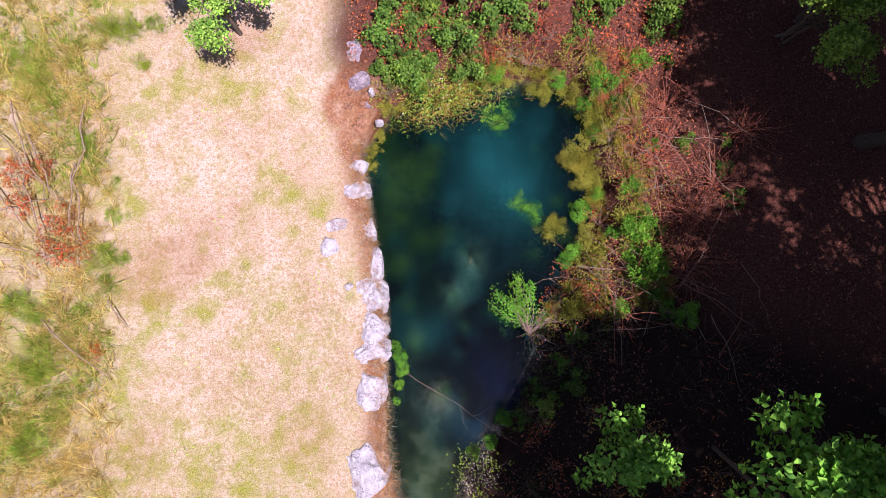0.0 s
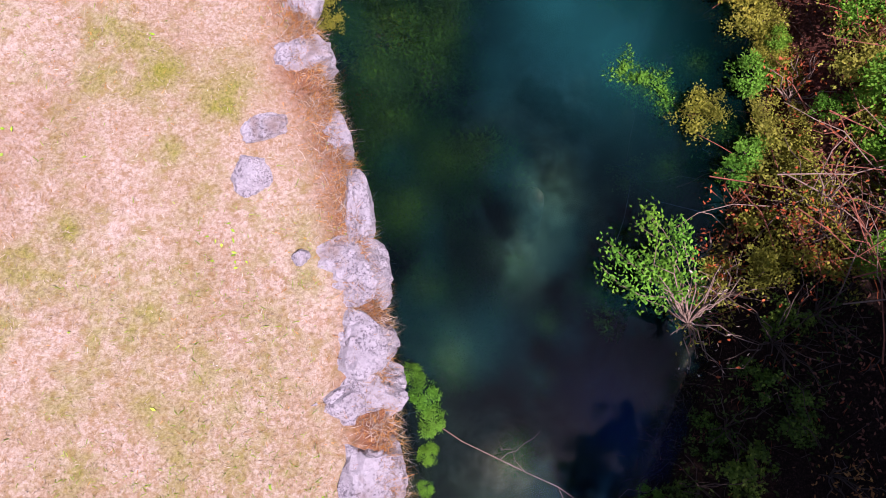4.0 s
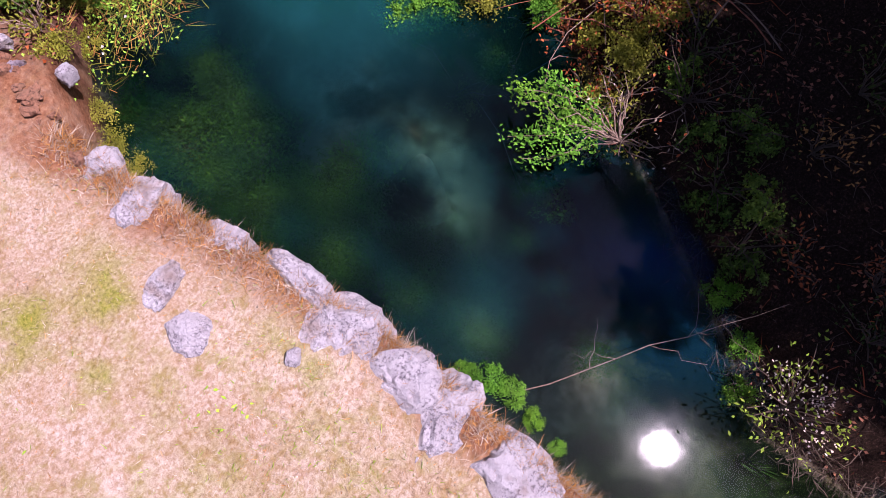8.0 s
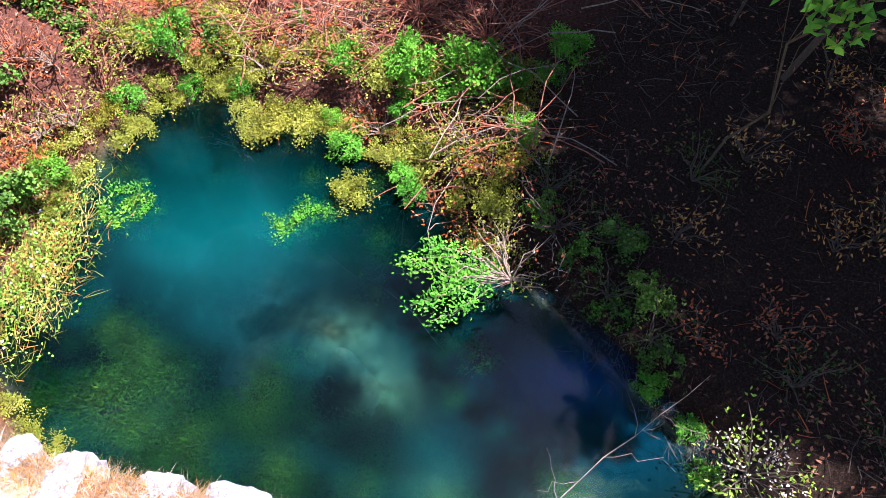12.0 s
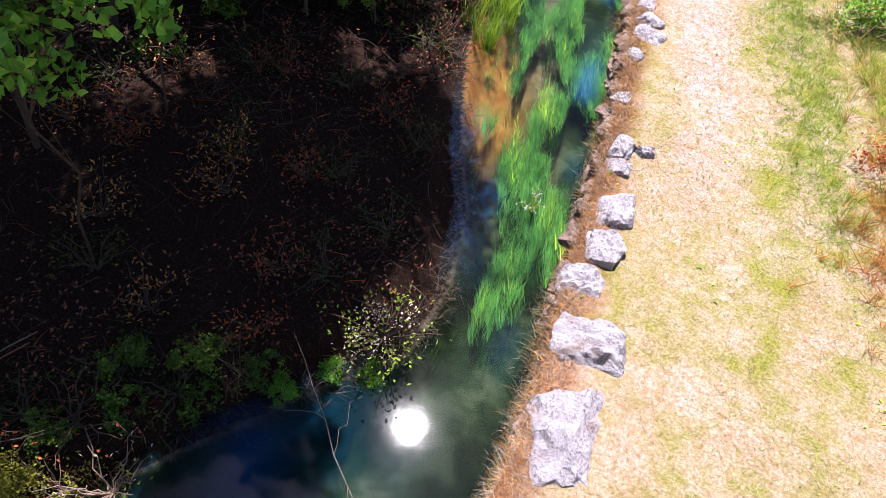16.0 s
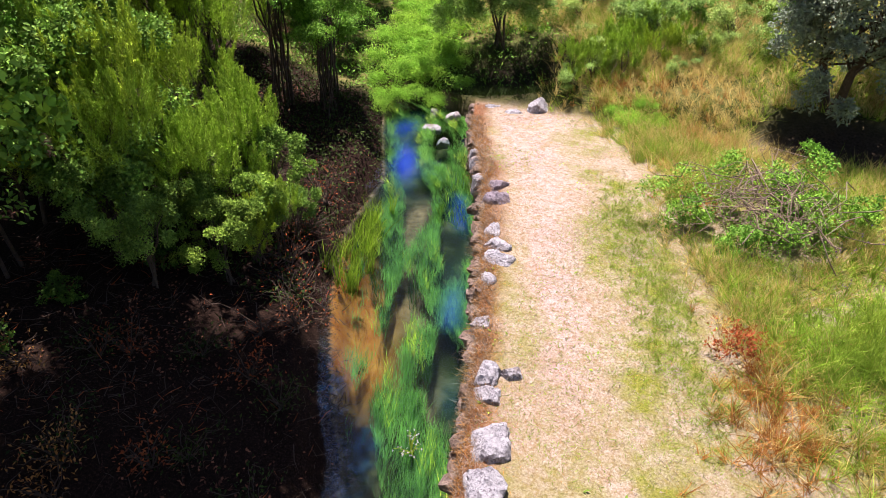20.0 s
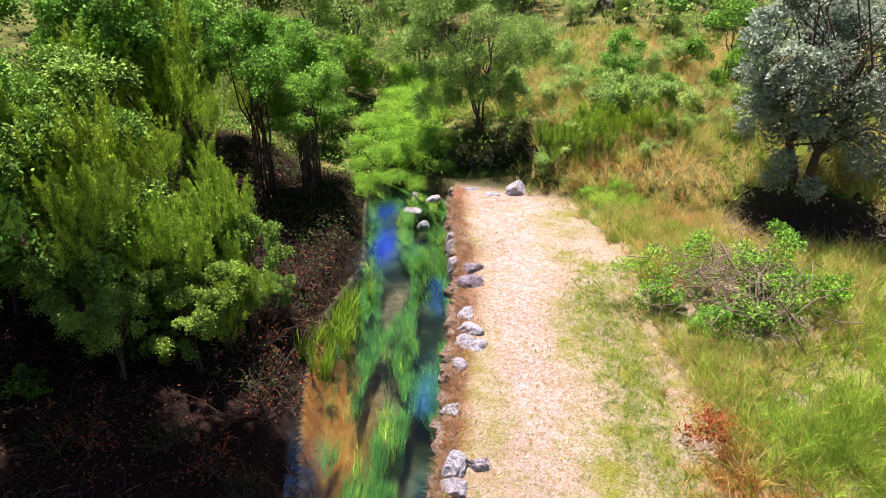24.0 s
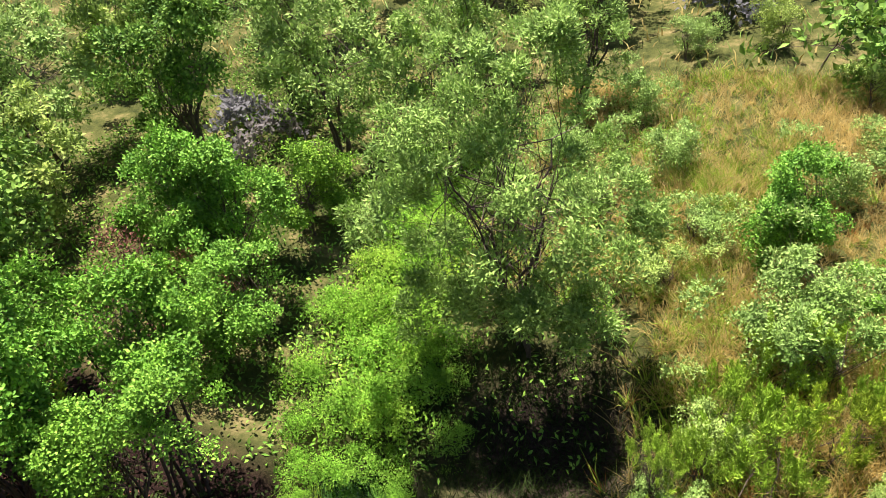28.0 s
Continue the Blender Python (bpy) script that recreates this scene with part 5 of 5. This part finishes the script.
for i in range(64):
    y = prng.uniform(0.0, 4.2)
    x = float(wall_x(np.array([y]))[0]) + 0.12 + prng.gamma(1.6, 0.3)
    k = prng.uniform(0.35, 0.75)
    copy_thing(sunk, pose(x, y, WATER_Z - 0.14 - prng.uniform(0.0, 0.3) - 0.4 * k, 0, 0, 70 * i)).scale = (k, k, k * 0.8)

# streaming weeds of the brook
def brook_keep(x, y):
    w = inside(x, y, OUTLINE) & (y < -2.3) & (y > -13.4)
    d = to_lines(x, y, SHORE)
    u = x - wall_x(y)
    patch = soft(wave(u * 3.0, y * 0.5, 2.4, 71), -0.25, 0.12)
    clear = 1.2 * np.exp(-(((x - 1.68 + 0.42 * (y + 6.6)) / 0.42) ** 2 + ((y + 6.6) / 1.0) ** 2)) + 1.2 * np.exp(-(((x - 2.62 + 0.32 * (y + 10.6)) / 0.3) ** 2 + ((y + 10.6) / 0.7) ** 2))
    clear = clear + 1.3 * strand(x, y)
    return w * patch * (1 - np.clip(clear, 0, 0.9)) * soft(d, 0.0, 0.3) * (0.25 + 0.75 * soft(-y, 2.6, 3.8))


def flow_dir(q):
    y = q[:, 1]
    x1 = np.interp(-y + 0.5, -WALL[:, 1], WALL[:, 0]) - np.interp(-y - 0.5, -WALL[:, 1], WALL[:, 0])
    return np.stack([x1 + 0.13, -np.ones(len(q)), np.zeros(len(q))], 1)


for nm, n, per, z0, z1, ln, wd, mt, lab in (("ribbon_weed", 2000, 120, -1.02, -0.8, 0.24, 0.0045, "weed", "long ribbons of emerald water weed streaming with the current"),
                                            ("dark_weed", 1000, 80, -1.1, -0.9, 0.26, 0.006, "deepweed", "dark green water weed deep in the current"),
                                            ("yellow_weed", 240, 40, -0.82, -0.745, 0.24, 0.0045, "heath", "yellowish plumes of water weed just under the surface")):
    root = sown(prng, n, -1.0, 4.2, -13.4, -1.9, brook_keep)
    deep = prng.uniform(z0, z1, len(root))
    q = np.repeat(root, per, 0)
    along = unit(flow_dir(q))
    side = np.stack([-along[:, 1], along[:, 0], np.zeros(len(q))], 1)
    t = prng.random((len(q), 1))
    q = q + along * (t - 0.5) * 0.5 + side * prng.normal(size=(len(q), 1)) * (0.02 + 0.05 * t)
    q[:, 2] = np.repeat(deep, per) + prng.uniform(-0.03, 0.03, len(q))
    ok = inside(q[:, 0], q[:, 1], OUTLINE) & (brook_keep(q[:, 0], q[:, 1]) > 0.5 * prng.random(len(q)))
    q, along = q[ok], along[ok]
    strewn(nm, lab, "water weed", q, along + prng.normal(size=q.shape) * [0.14, 0.08, 0.06], ln, wd, M_LEAF[mt], prng)
t = np.repeat(prng.random(26), 24)
q = np.stack([2.05 + 0.3 * t, -6.9 - 1.9 * t, 0 * t], 1) + np.repeat(prng.normal(size=(26, 3)) * [0.12, 0.1, 0], 24, 0) + prng.normal(size=(624, 3)) * [0.03, 0.03, 0]
q[:, 2] = WATER_Z - 0.08
strewn("reeds", "stand of yellow-green reeds at the water's far edge", "reeds", q, prng.normal(size=q.shape) * 0.16 + [-0.1, -0.15, 1], 0.46, 0.011, M_LEAF["heath"], prng)
q = sown(prng, 260, 0.9, 1.5, -10.6, -8.8, lambda x, y: inside(x, y, OUTLINE) * 1.0)
q[:, 2] = WATER_Z - 0.05
strewn("wall_reeds", "green rushes growing at the foot of the stone wall", "reeds", q, prng.normal(size=q.shape) * 0.3 + [0.1, 0, 1], 0.24, 0.01, M_LEAF["lime"], prng)
f = (0.06, -4.55, -0.75)
fan("water_flowers", "little white flowers on thin stalks above the brook", "flowers", 90, f, spray(prng, f, 14, 0.2, 0.22), 0.025, 0.02, 4, M_LEAF["blossom"], M_LEAF["greengrass"], 0.02)

# undergrowth of the valley bottom
def thicket_keep(x, y):
    west = soft(x, 2.4, 3.0) + soft(x, 0.6, 1.4) * soft(-y, 13.9, 14.6)
    return ~inside(x, y, OUTLINE) * np.clip(west, 0, 1) * (0.35 + 0.65 * soft(wave(x, y, 1.2, 104), -0.3, 0.3))


q = sown(prng, 36000, 0.4, 13.0, -24.0, -12.6, thicket_keep)
q[:, 2] += prng.uniform(0.0, 0.38, len(q)) * (0.6 + 0.4 * wave(q[:, 0], q[:, 1], 2.0, 105))
strewn("undergrowth", "dense green undergrowth covering the valley floor", "undergrowth", q, prng.normal(size=q.shape) + [0, 0, 0.5], 0.09, 0.04, M_LEAF["broad"], prng, "leaf")
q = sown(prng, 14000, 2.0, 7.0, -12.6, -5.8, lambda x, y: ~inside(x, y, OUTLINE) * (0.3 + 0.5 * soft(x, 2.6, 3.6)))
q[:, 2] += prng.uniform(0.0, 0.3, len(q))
strewn("bank_undergrowth", "undergrowth under the trees, leaves coloured dark for shade", "undergrowth", q, prng.normal(size=q.shape) + [0, 0, 0.5], 0.08, 0.035, M_LEAF["shade"], prng, "leaf")
# herbs past the lawn's end
herb = woody("herb_clump", "lush light green herbs filling the damp hollow", "plant", 26, 0.5, 0.5, 0.4, 0.0, 34, 60, 0.04, 0.022, M_LEAF["herb"], 0.16, 0.6, 4, group="herbs in the damp hollow", hollow=0.2)
spots = [(-1.2, -12.7, 0.7), (-1.7, -12.9, 0.6), (-0.9, -13.1, 0.6), (-1.4, -13.3, 0.6), (3.1, -13.7, 0.7), (3.8, -14.1, 0.9), (4.2, -14.9, 1.0), (3.4, -14.7, 0.9), (4.7, -15.6, 1.0), (4.0, -15.8, 1.0), (5.0, -16.6, 1.0), (4.4, -16.9, 1.0), (5.3, -17.6, 1.0), (5.0, -18.6, 1.0), (2.7, -14.2, 0.6), (4.9, -14.3, 0.8), (3.4, -13.2, 0.5), (3.9, -13.4, 0.6), (3.0, -14.9, 0.6), (3.6, -15.2, 0.9), (4.5, -17.8, 1.0), (4.2, -13.9, 0.8), (5.8, -19.8, 1.0), (5.2, -15.4, 0.9), (3.7, -16.6, 0.8), (3.9, -17.6, 0.8), (4.4, -19.2, 0.9), (3.2, -12.9, 0.4), (3.5, -14.0, 0.8), (5.6, -18.9, 1.0), (3.2, -15.4, 0.7), (4.6, -13.6, 0.6)]
scatter(herb, spots, prng)
for x, y, k in ((3.9, -13.3, 0.7), (4.3, -13.1, 0.6), (3.5, -13.5, 0.7), (4.6, -12.8, 0.5), (4.1, -12.7, 0.5), (3.0, -13.3, 0.5), (2.5, -13.6, 0.5)):
    copy_thing(herb, Matrix.Translation((x, y, -0.78)) @ Matrix.Rotation(x * 7, 4, "Z")).scale = (k, k, k)


def strip_keep(x, y):
    mid = np.interp(-y, [12.8, 14.0, 15.0, 17.0, 20.0], [3.6, 3.7, 4.1, 4.6, 5.7])
    return np.exp(-((x - mid) / np.interp(-y, [12.8, 15.0, 20.0], [0.5, 0.8, 0.9])) ** 4) * (~inside(x, y, OUTLINE)) * (0.45 + 0.55 * soft(wave(x, y, 3.0, 111), -0.4, 0.2))


q = sown(prng, 34000, 2.4, 7.2, -20.5, -12.7, strip_keep)
q[:, 2] += prng.uniform(0.0, 0.3, len(q)) * (0.7 + 0.5 * wave(q[:, 0], q[:, 1], 3.5, 112))
strewn("herb_carpet", "carpet of lush lime-green herbs in the damp valley bottom", "herbs", q, prng.normal(size=q.shape) * 0.8 + [0, 0, 0.5], 0.09, 0.042, M_LEAF["herb"], prng, "leaf")
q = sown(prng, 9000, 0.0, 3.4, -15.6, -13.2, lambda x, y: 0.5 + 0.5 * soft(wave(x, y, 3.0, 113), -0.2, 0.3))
strewn("shaded_grass", "thin grass under the willow, coloured dark for its shade", "grass", q, prng.normal(size=q.shape) * 0.5 + [0, 0, 0.8], 0.22, 0.009, M_LEAF["shade"], prng, bend=0.8)


broom = woody("broom_bush", "dense olive-green broom bush beside the shaded hollow", "shrub", 71, 0.62, 0.55, 1.0, 0.05, 60, 130, 0.06, 0.009, M_LEAF["heath"], 0.16, 0.9, 5, group="broom bushes beyond the lawn", sprig=0.3, lobes=9)
scatter(broom, [(-0.75, -14.2, 1.0), (-0.3, -14.9, 0.85), (-1.35, -14.8, 0.8), (-0.9, -15.6, 0.9), (-1.9, -15.5, 0.7)], prng)


# ---- verge: tall grass, brush pile, red bush ----
def verge_keep(x, y):
    e = edge_x(y)
    return soft(e - x, 0.0, 0.7) * (0.35 + 0.65 * soft(wave(x, y, 1.4, 81), -0.3, 0.3)) * ((y < -4.2) | (x < -5.2)) * (np.hypot((x + 3.25) / 1.15, (y + 9.1) / 0.9) > 1) * (np.hypot((x + 4.9) / 1.6, (y + 12.9) / 0.9) > 1)


def meadow_keep(x, y):
    open_ = soft(-y, 12.8, 13.6) * (1 - soft(x, 0.2, 1.0)) + soft(-y, 16.2, 17.5)
    return np.clip(open_, 0, 1) * (np.hypot((x + 4.9) / 1.6, (y + 12.9) / 0.9) > 1) * (0.3 + 0.7 * soft(wave(x, y, 0.9, 83), -0.3, 0.3))


q = np.concatenate([sown(prng, 14000, -9.0, 0.0, -13.5, 7.0, verge_keep), sown(prng, 12000, -9, 4, -24, -12.8, meadow_keep)])
tufts("golden_grass", "tall golden dry grass along the lawn's verge", q, 14, 0.36, 0.0075, M_LEAF["goldgrass"], prng)
q = np.concatenate([sown(prng, 12000, -9.0, 0.0, -13.5, 7.0, lambda x, y: verge_keep(x, y) * soft(wave(x, y, 1.1, 91), -0.3, 0.2)), sown(prng, 4500, -9, 4, -22, -12.8, lambda x, y: meadow_keep(x, y) * soft(wave(x, y, 1.1, 92), -0.1, 0.3))])
tufts("green_grass", "soft green grass growing through the dry verge", q, 11, 0.3, 0.0105, M_LEAF["greengrass"], prng)
q = sown(prng, 9000, -7.0, 0.0, -12.0, -4.4, lambda x, y: soft(edge_x(y) - x, 0.15, 0.9) * (1 - 0.6 * soft(-y, 10.0, 11.0)) * (1 - 0.8 * np.exp(-(((x + 3.5) / 0.55) ** 2 + ((y + 5.6) / 0.9) ** 2))) * (np.hypot((x + 3.25) / 1.15, (y + 9.1) / 0.9) > 1) * (np.hypot((x + 4.9) / 1.6, (y + 12.9) / 0.9) > 1) * (0.3 + 0.7 * soft(wave(x, y, 1.2, 93), -0.2, 0.25)))
tufts("meadow_grass", "tall fine yellow-green grass beside the lawn", q, 13, 0.38, 0.006, M_LEAF["heath"], prng)
q = sown(prng, 9000, -4.0, -1.0, -10.5, -4.6, lambda x, y: np.exp(-((x - edge_x(y) - 0.35) / 0.38) ** 2) * soft(-y, 4.6, 5.6) * (1 - soft(-y, 8.6, 10.4)) * soft(wave(x, y, 1.7, 94), -0.35, 0.15) * (np.hypot((x + 3.25) / 1.15, (y + 9.1) / 0.9) > 1))
tufts("turf", "short fresh green turf between the path and the verge", q, 9, 0.085, 0.005, M_LEAF["greengrass"], prng, splay=0.8)
q = sown(prng, 7000, -8.0, 3.5, -24.0, -12.9, lambda x, y: meadow_keep(x, y) * soft(wave(x, y, 0.8, 96), -0.25, 0.2))
tufts("slope_grass", "yellow-green grass on the slope beyond the lawn", q, 10, 0.36, 0.011, M_LEAF["heath"], prng)
rusty = lambda x, y: np.exp(-(((x + 3.4) / 0.45) ** 2 + ((y + 5.5) / 0.75) ** 2)) + np.exp(-(((x + 2.4) / 0.5) ** 2 + ((y + 12.6) / 0.5) ** 2)) + np.exp(-(((x + 2.4) / 0.3) ** 2 + ((y + 9.9) / 0.6) ** 2)) + np.exp(-(((x + 1.0) / 0.6) ** 2 + ((y + 13.6) / 0.4) ** 2)) + 0.25 * soft(wave(x, y, 1.3, 88), 0.1, 0.5) * verge_keep(x, y)
q = np.concatenate([sown(prng, 6500, -7.0, 0.5, -14.5, -4.0, rusty), sown(prng, 1000, -7, 1.2, -20, -12.8, lambda x, y: meadow_keep(x, y) * soft(wave(x, y, 0.9, 89), 0.0, 0.4))])
tufts("rusty_grass", "orange-brown withered grass in the verge", q, 18, 0.27, 0.006, M_LEAF["rustgrass"], prng)
# far meadow, coarse
q = sown(prng, 16000, -30, 30, -60, -22, lambda x, y: 0.3 + 0.7 * soft(wave(x, y, 0.5, 85), -0.3, 0.3))
strewn("hill_grass", "coarse dry grass on the hillside", "grass", q, prng.normal(size=q.shape) * 0.3 + [0, 0, 1], 0.32, 0.035, M_LEAF["goldgrass"], prng, bend=0.8)
q = sown(prng, 26000, -30, 30, -60, -20, lambda x, y: 0.3 + 0.7 * soft(wave(x, y, 0.45, 86), -0.3, 0.3))
strewn("hill_herbs", "low green herbs on the hillside", "grass", q, prng.normal(size=q.shape) * 0.5 + [0, 0, 1], 0.28, 0.03, M_LEAF["willow"], prng, bend=0.8)

q = sown(prng, 26000, -24, -6.0, -24, 14, lambda x, y: soft(-x, 6.4, 9.5) * (0.3 + 0.7 * soft(wave(x, y, 0.6, 87), -0.3, 0.3)))
strewn("rough_grass", "coarse dry grass beyond the verge", "grass", q, prng.normal(size=q.shape) * 0.4 + [0, 0, 0.9], 0.34, 0.028, M_LEAF["goldgrass"], prng, bend=0.8)

# mown lawn
def lawn_keep(x, y):
    return lawn_part(x, y) * (to_lines(x, y, WALL) > 0.12) * (1 - soft(edge_x(y) - x, 0.3, 1.0)) * (y < 6.0) * (y > -13.0) * (np.hypot((x + 1.4) / 0.6, (y - 4.3) / 1.1) > 1)


q = sown(prng, 150000, -6.0, 2.0, -13.1, 6.0, lambda x, y: lawn_keep(x, y) * (0.35 + 0.65 * soft(wave(x, y, 2.6, 95), -0.4, 0.3)))
strewn("mown_straw", "short dry straw of the mown lawn", "grass", q, prng.normal(size=q.shape) * [1, 1, 0.25] + [0, 0, 0.35], 0.055, 0.005, M_LEAF["straw"], prng, bend=0.6)
q = sown(prng, 110000, -6.0, 2.0, -13.1, 6.0, lambda x, y: lawn_keep(x, y) * np.clip(soft(wave(x, y, 2.1, 97), 0.0, 0.45) + 0.8 * soft(edge_x(y) - x, -1.1, -0.2) * soft(wave(x, y, 3.0, 98), -0.2, 0.3), 0, 1) * (0.3 + 0.7 * soft(-y, -1.5, 2.5)) * (1 - np.exp(-((x - edge_x(y) - 0.75) / 0.4) ** 2)) + lawn_keep(x, y) * np.exp(-((x - edge_x(y) - 0.75) / 0.45) ** 2) * soft(-y, 3.5, 5.0) * (1 - soft(-y, 9.5, 11.0)) * soft(wave(x, y, 2.6, 34), -0.35, 0.1) + 0.3 * lawn_keep(x, y) * soft(wave(x, y, 6.5, 35), 0.1, 0.4) * soft(-x, 1.4, 2.4) * (1 - 0.8 * np.exp(-((x - wall_x(y) + 1.05) / 0.4) ** 2)))
strewn("lawn_green", "patches of short green grass in the dry lawn", "grass", q, prng.normal(size=q.shape) * [0.8, 0.8, 0.3] + [0, 0, 0.5], 0.06, 0.0055, M_LEAF["greengrass"], prng, bend=0.6)
q = sown(prng, 90000, -6.0, 2.0, -13.1, 6.0, lambda x, y: lawn_keep(x, y) * np.clip(0.12 + 0.8 * soft(wave(x, y, 3.1, 99), 0.05, 0.5) + 0.9 * (1 - soft(to_lines(x, y, WALL) + 0.25 * wave(x, y, 3.0, 37), 0.3, 1.0)), 0, 1))
strewn("brown_thatch", "brown fibres of withered grass lying on the lawn", "grass", q, prng.normal(size=q.shape) * [1, 1, 0.2] + [0, 0, 0.22], 0.05, 0.004, M_LEAF["rustgrass"], prng, bend=0.6)
q = sown(prng, 5000, -6.0, 1.0, -12.5, 5.5, lambda x, y: lawn_keep(x, y) * soft(wave(x, y, 4.0, 100), 0.3, 0.6))
strewn("lawn_weeds", "small yellow-green leaf rosettes in the lawn", "weeds", q + [0, 0, 0.015], prng.normal(size=q.shape) * [1, 1, 0.3] + [0, 0, 0.3], 0.045, 0.02, M_LEAF["heath"], prng, "leaf")
# dry fringe over the wall
t = prng.random(40000)
yy = 3.6 - t * 15.8
q = np.stack([wall_x(yy) - 0.12 + prng.normal(size=40000) * 0.1, yy, np.zeros(40000)], 1)
q[:, 2] = ground_z(q[:, 0], q[:, 1]) - 0.01
strewn("dry_fringe", "rusty dry grass hanging over the stone wall", "grass", q[::2], prng.normal(size=q[::2].shape) * 0.5 + [0.5, 0, 0.35], 0.09, 0.005, M_LEAF["rustgrass"], prng, bend=1.3)
strewn("straw_fringe", "bleached straw tangled along the top of the stone wall", "grass", q[1::2], prng.normal(size=q[1::2].shape) * 0.6 + [0.4, 0, 0.35], 0.1, 0.005, M_LEAF["straw"], prng, bend=1.3)

pile = woody("brush_pile", "heap of cut branches with wilting green leaves", "brush", 6, 1.35, 1.05, 1.0, 0.0, 84, 120, 0.042, 0.018, M_LEAF["lime"], 0.19, 0.1, 6, M_TWIG, hollow=0.3, lobes=17, lobe=0.3)
put(pile, -3.25, -9.1, gz(-3.25, -9.1) - 0.02)
for i in range(110):
    a = prng.uniform(0, 6.28)
    c = np.array([prng.normal() * 0.45, 0.15 + prng.normal() * 0.4, 0.35 + 0.4 * prng.random()])
    h = np.array([math.cos(a), math.sin(a), prng.uniform(-0.25, 0.25)]) * prng.uniform(0.2, 0.6)
    part("cut_branch", tri_mesh("cut_branch", *tube(bough(c - h, c + h, prng, 6, 0.14), 0.008, 0.003, 5), M_TWIG, smooth=True), pile)
bough_heap = woody("leafy_bough", "cut bough with fresh green leaves on the brush heap", "branch", 61, 0.5, 0.45, 0.85, 0.0, 24, 110, 0.05, 0.024, M_LEAF["broad"], 0.14, 0.2, 5, M_TWIG, hollow=0.3, lobes=7, lobe=0.4, group="leafy cut boughs")
scatter(bough_heap, [(-3.75, -9.85, 1.0), (-4.45, -9.35, 0.75), (-2.5, -8.9, 0.6), (-3.0, -8.45, 0.6)], prng)
redb = woody("red_bush", "small withered bush with rust-red leaves", "shrub", 27, 0.26, 0.26, 0.42, 0.03, 26, 13, 0.05, 0.017, M_LEAF["red"], 0.08, 0.5, 4, M_REDTWIG, group="withered red bushes")
scatter(redb, [(-3.0, -6.35, 1.0), (-6.15, 1.75, 1.2), (-6.25, 2.2, 1.0), (-6.6, 3.1, 0.8), (-7.0, 3.0, 0.9), (-6.9, 2.5, 0.8), (-3.2, -6.6, 0.6), (-3.0, -6.65, 0.5), (-5.7, 0.1, 0.6), (-4.35, -9.4, 0.6)], prng)
vg = woody("verge_bush", "low green leafy weed in the verge", "plant", 28, 0.36, 0.3, 0.26, 0.0, 16, 60, 0.2, 0.0055, M_LEAF["greengrass"], 0.12, 2.0, 4, group="weeds in the verge", hollow=0.3, stout=0.2, bark=M_TWIG)
vg_spots = [(-5.6, 1.55, 1.1), (-6.8, 0.85, 1.2), (-6.5, -0.1, 1.3), (-6.5, -1.3, 1.4), (-5.4, 5.5, 1.3), (-6.9, 4.8, 1.4), (-6.0, 3.6, 0.8), (-4.6, -6.2, 1.3), (-5.1, -7.2, 1.5), (-4.4, -5.4, 1.0), (-4.5, -9.1, 0.9), (-1.9, -9.9, 0.7), (-1.75, -11.3, 1.0), (-2.5, -11.8, 1.0), (-1.3, -12.2, 0.9), (-4.2, -9.9, 1.3), (-4.6, -9.6, 1.0), (-4.1, -6.6, 1.6), (-4.5, -7.0, 1.6)]
for x, y, s in list(vg_spots):
    vg_spots += [(x + prng.normal() * 0.35, y + prng.normal() * 0.35, s * prng.uniform(0.35, 0.7)) for _ in range(3)]
scatter(vg, [(x, y, 0.65 * k) for x, y, k in vg_spots], prng, sink=0.05)
for i, (x0, y0, x1, y1) in enumerate([(-7.5, 3.9, -6.3, 2.5), (-6.1, 3.2, -6.0, 1.5), (-7.6, 1.9, -6.4, 1.6), (-7.5, 2.9, -6.5, 1.8), (-6.9, 3.0, -6.3, 1.5), (-7.2, 4.3, -6.4, 2.0), (-7.3, 2.4, -6.2, 2.6), (-6.0, 4.2, -5.9, 1.6), (-6.9, 3.7, -6.1, 2.2), (-5.5, 0.9, -5.2, 0.45), (-6.5, 0.6, -5.4, -0.4)]):
    a, b = (x0, y0, gz(x0, y0) + 0.12), (x1, y1, gz(x1, y1) + 0.08)
    tagged(new("cut_branch", tri_mesh("cut_branch", *tube(bough(a, b, prng, 7, 0.03), 0.015, 0.006, 6), M_TWIG, smooth=True)), "bare pale branch lying in the verge", "branch", "cut branches in the verge")
for i, (x, y) in enumerate([(-4.4, -8.6), (-4.1, -8.4), (-4.6, -8.3), (-4.25, -7.9)]):
    f = (x, y, gz(x, y))
    fan("thistle", "purple thistle flowers above the tall grass", "flower", 120 + i, f, spray(prng, f, 4, 0.12, 0.65), 0.035, 0.02, 4, M_LEAF["purple"], M_LEAF["greengrass"], 0.02, group="thistles in the verge")
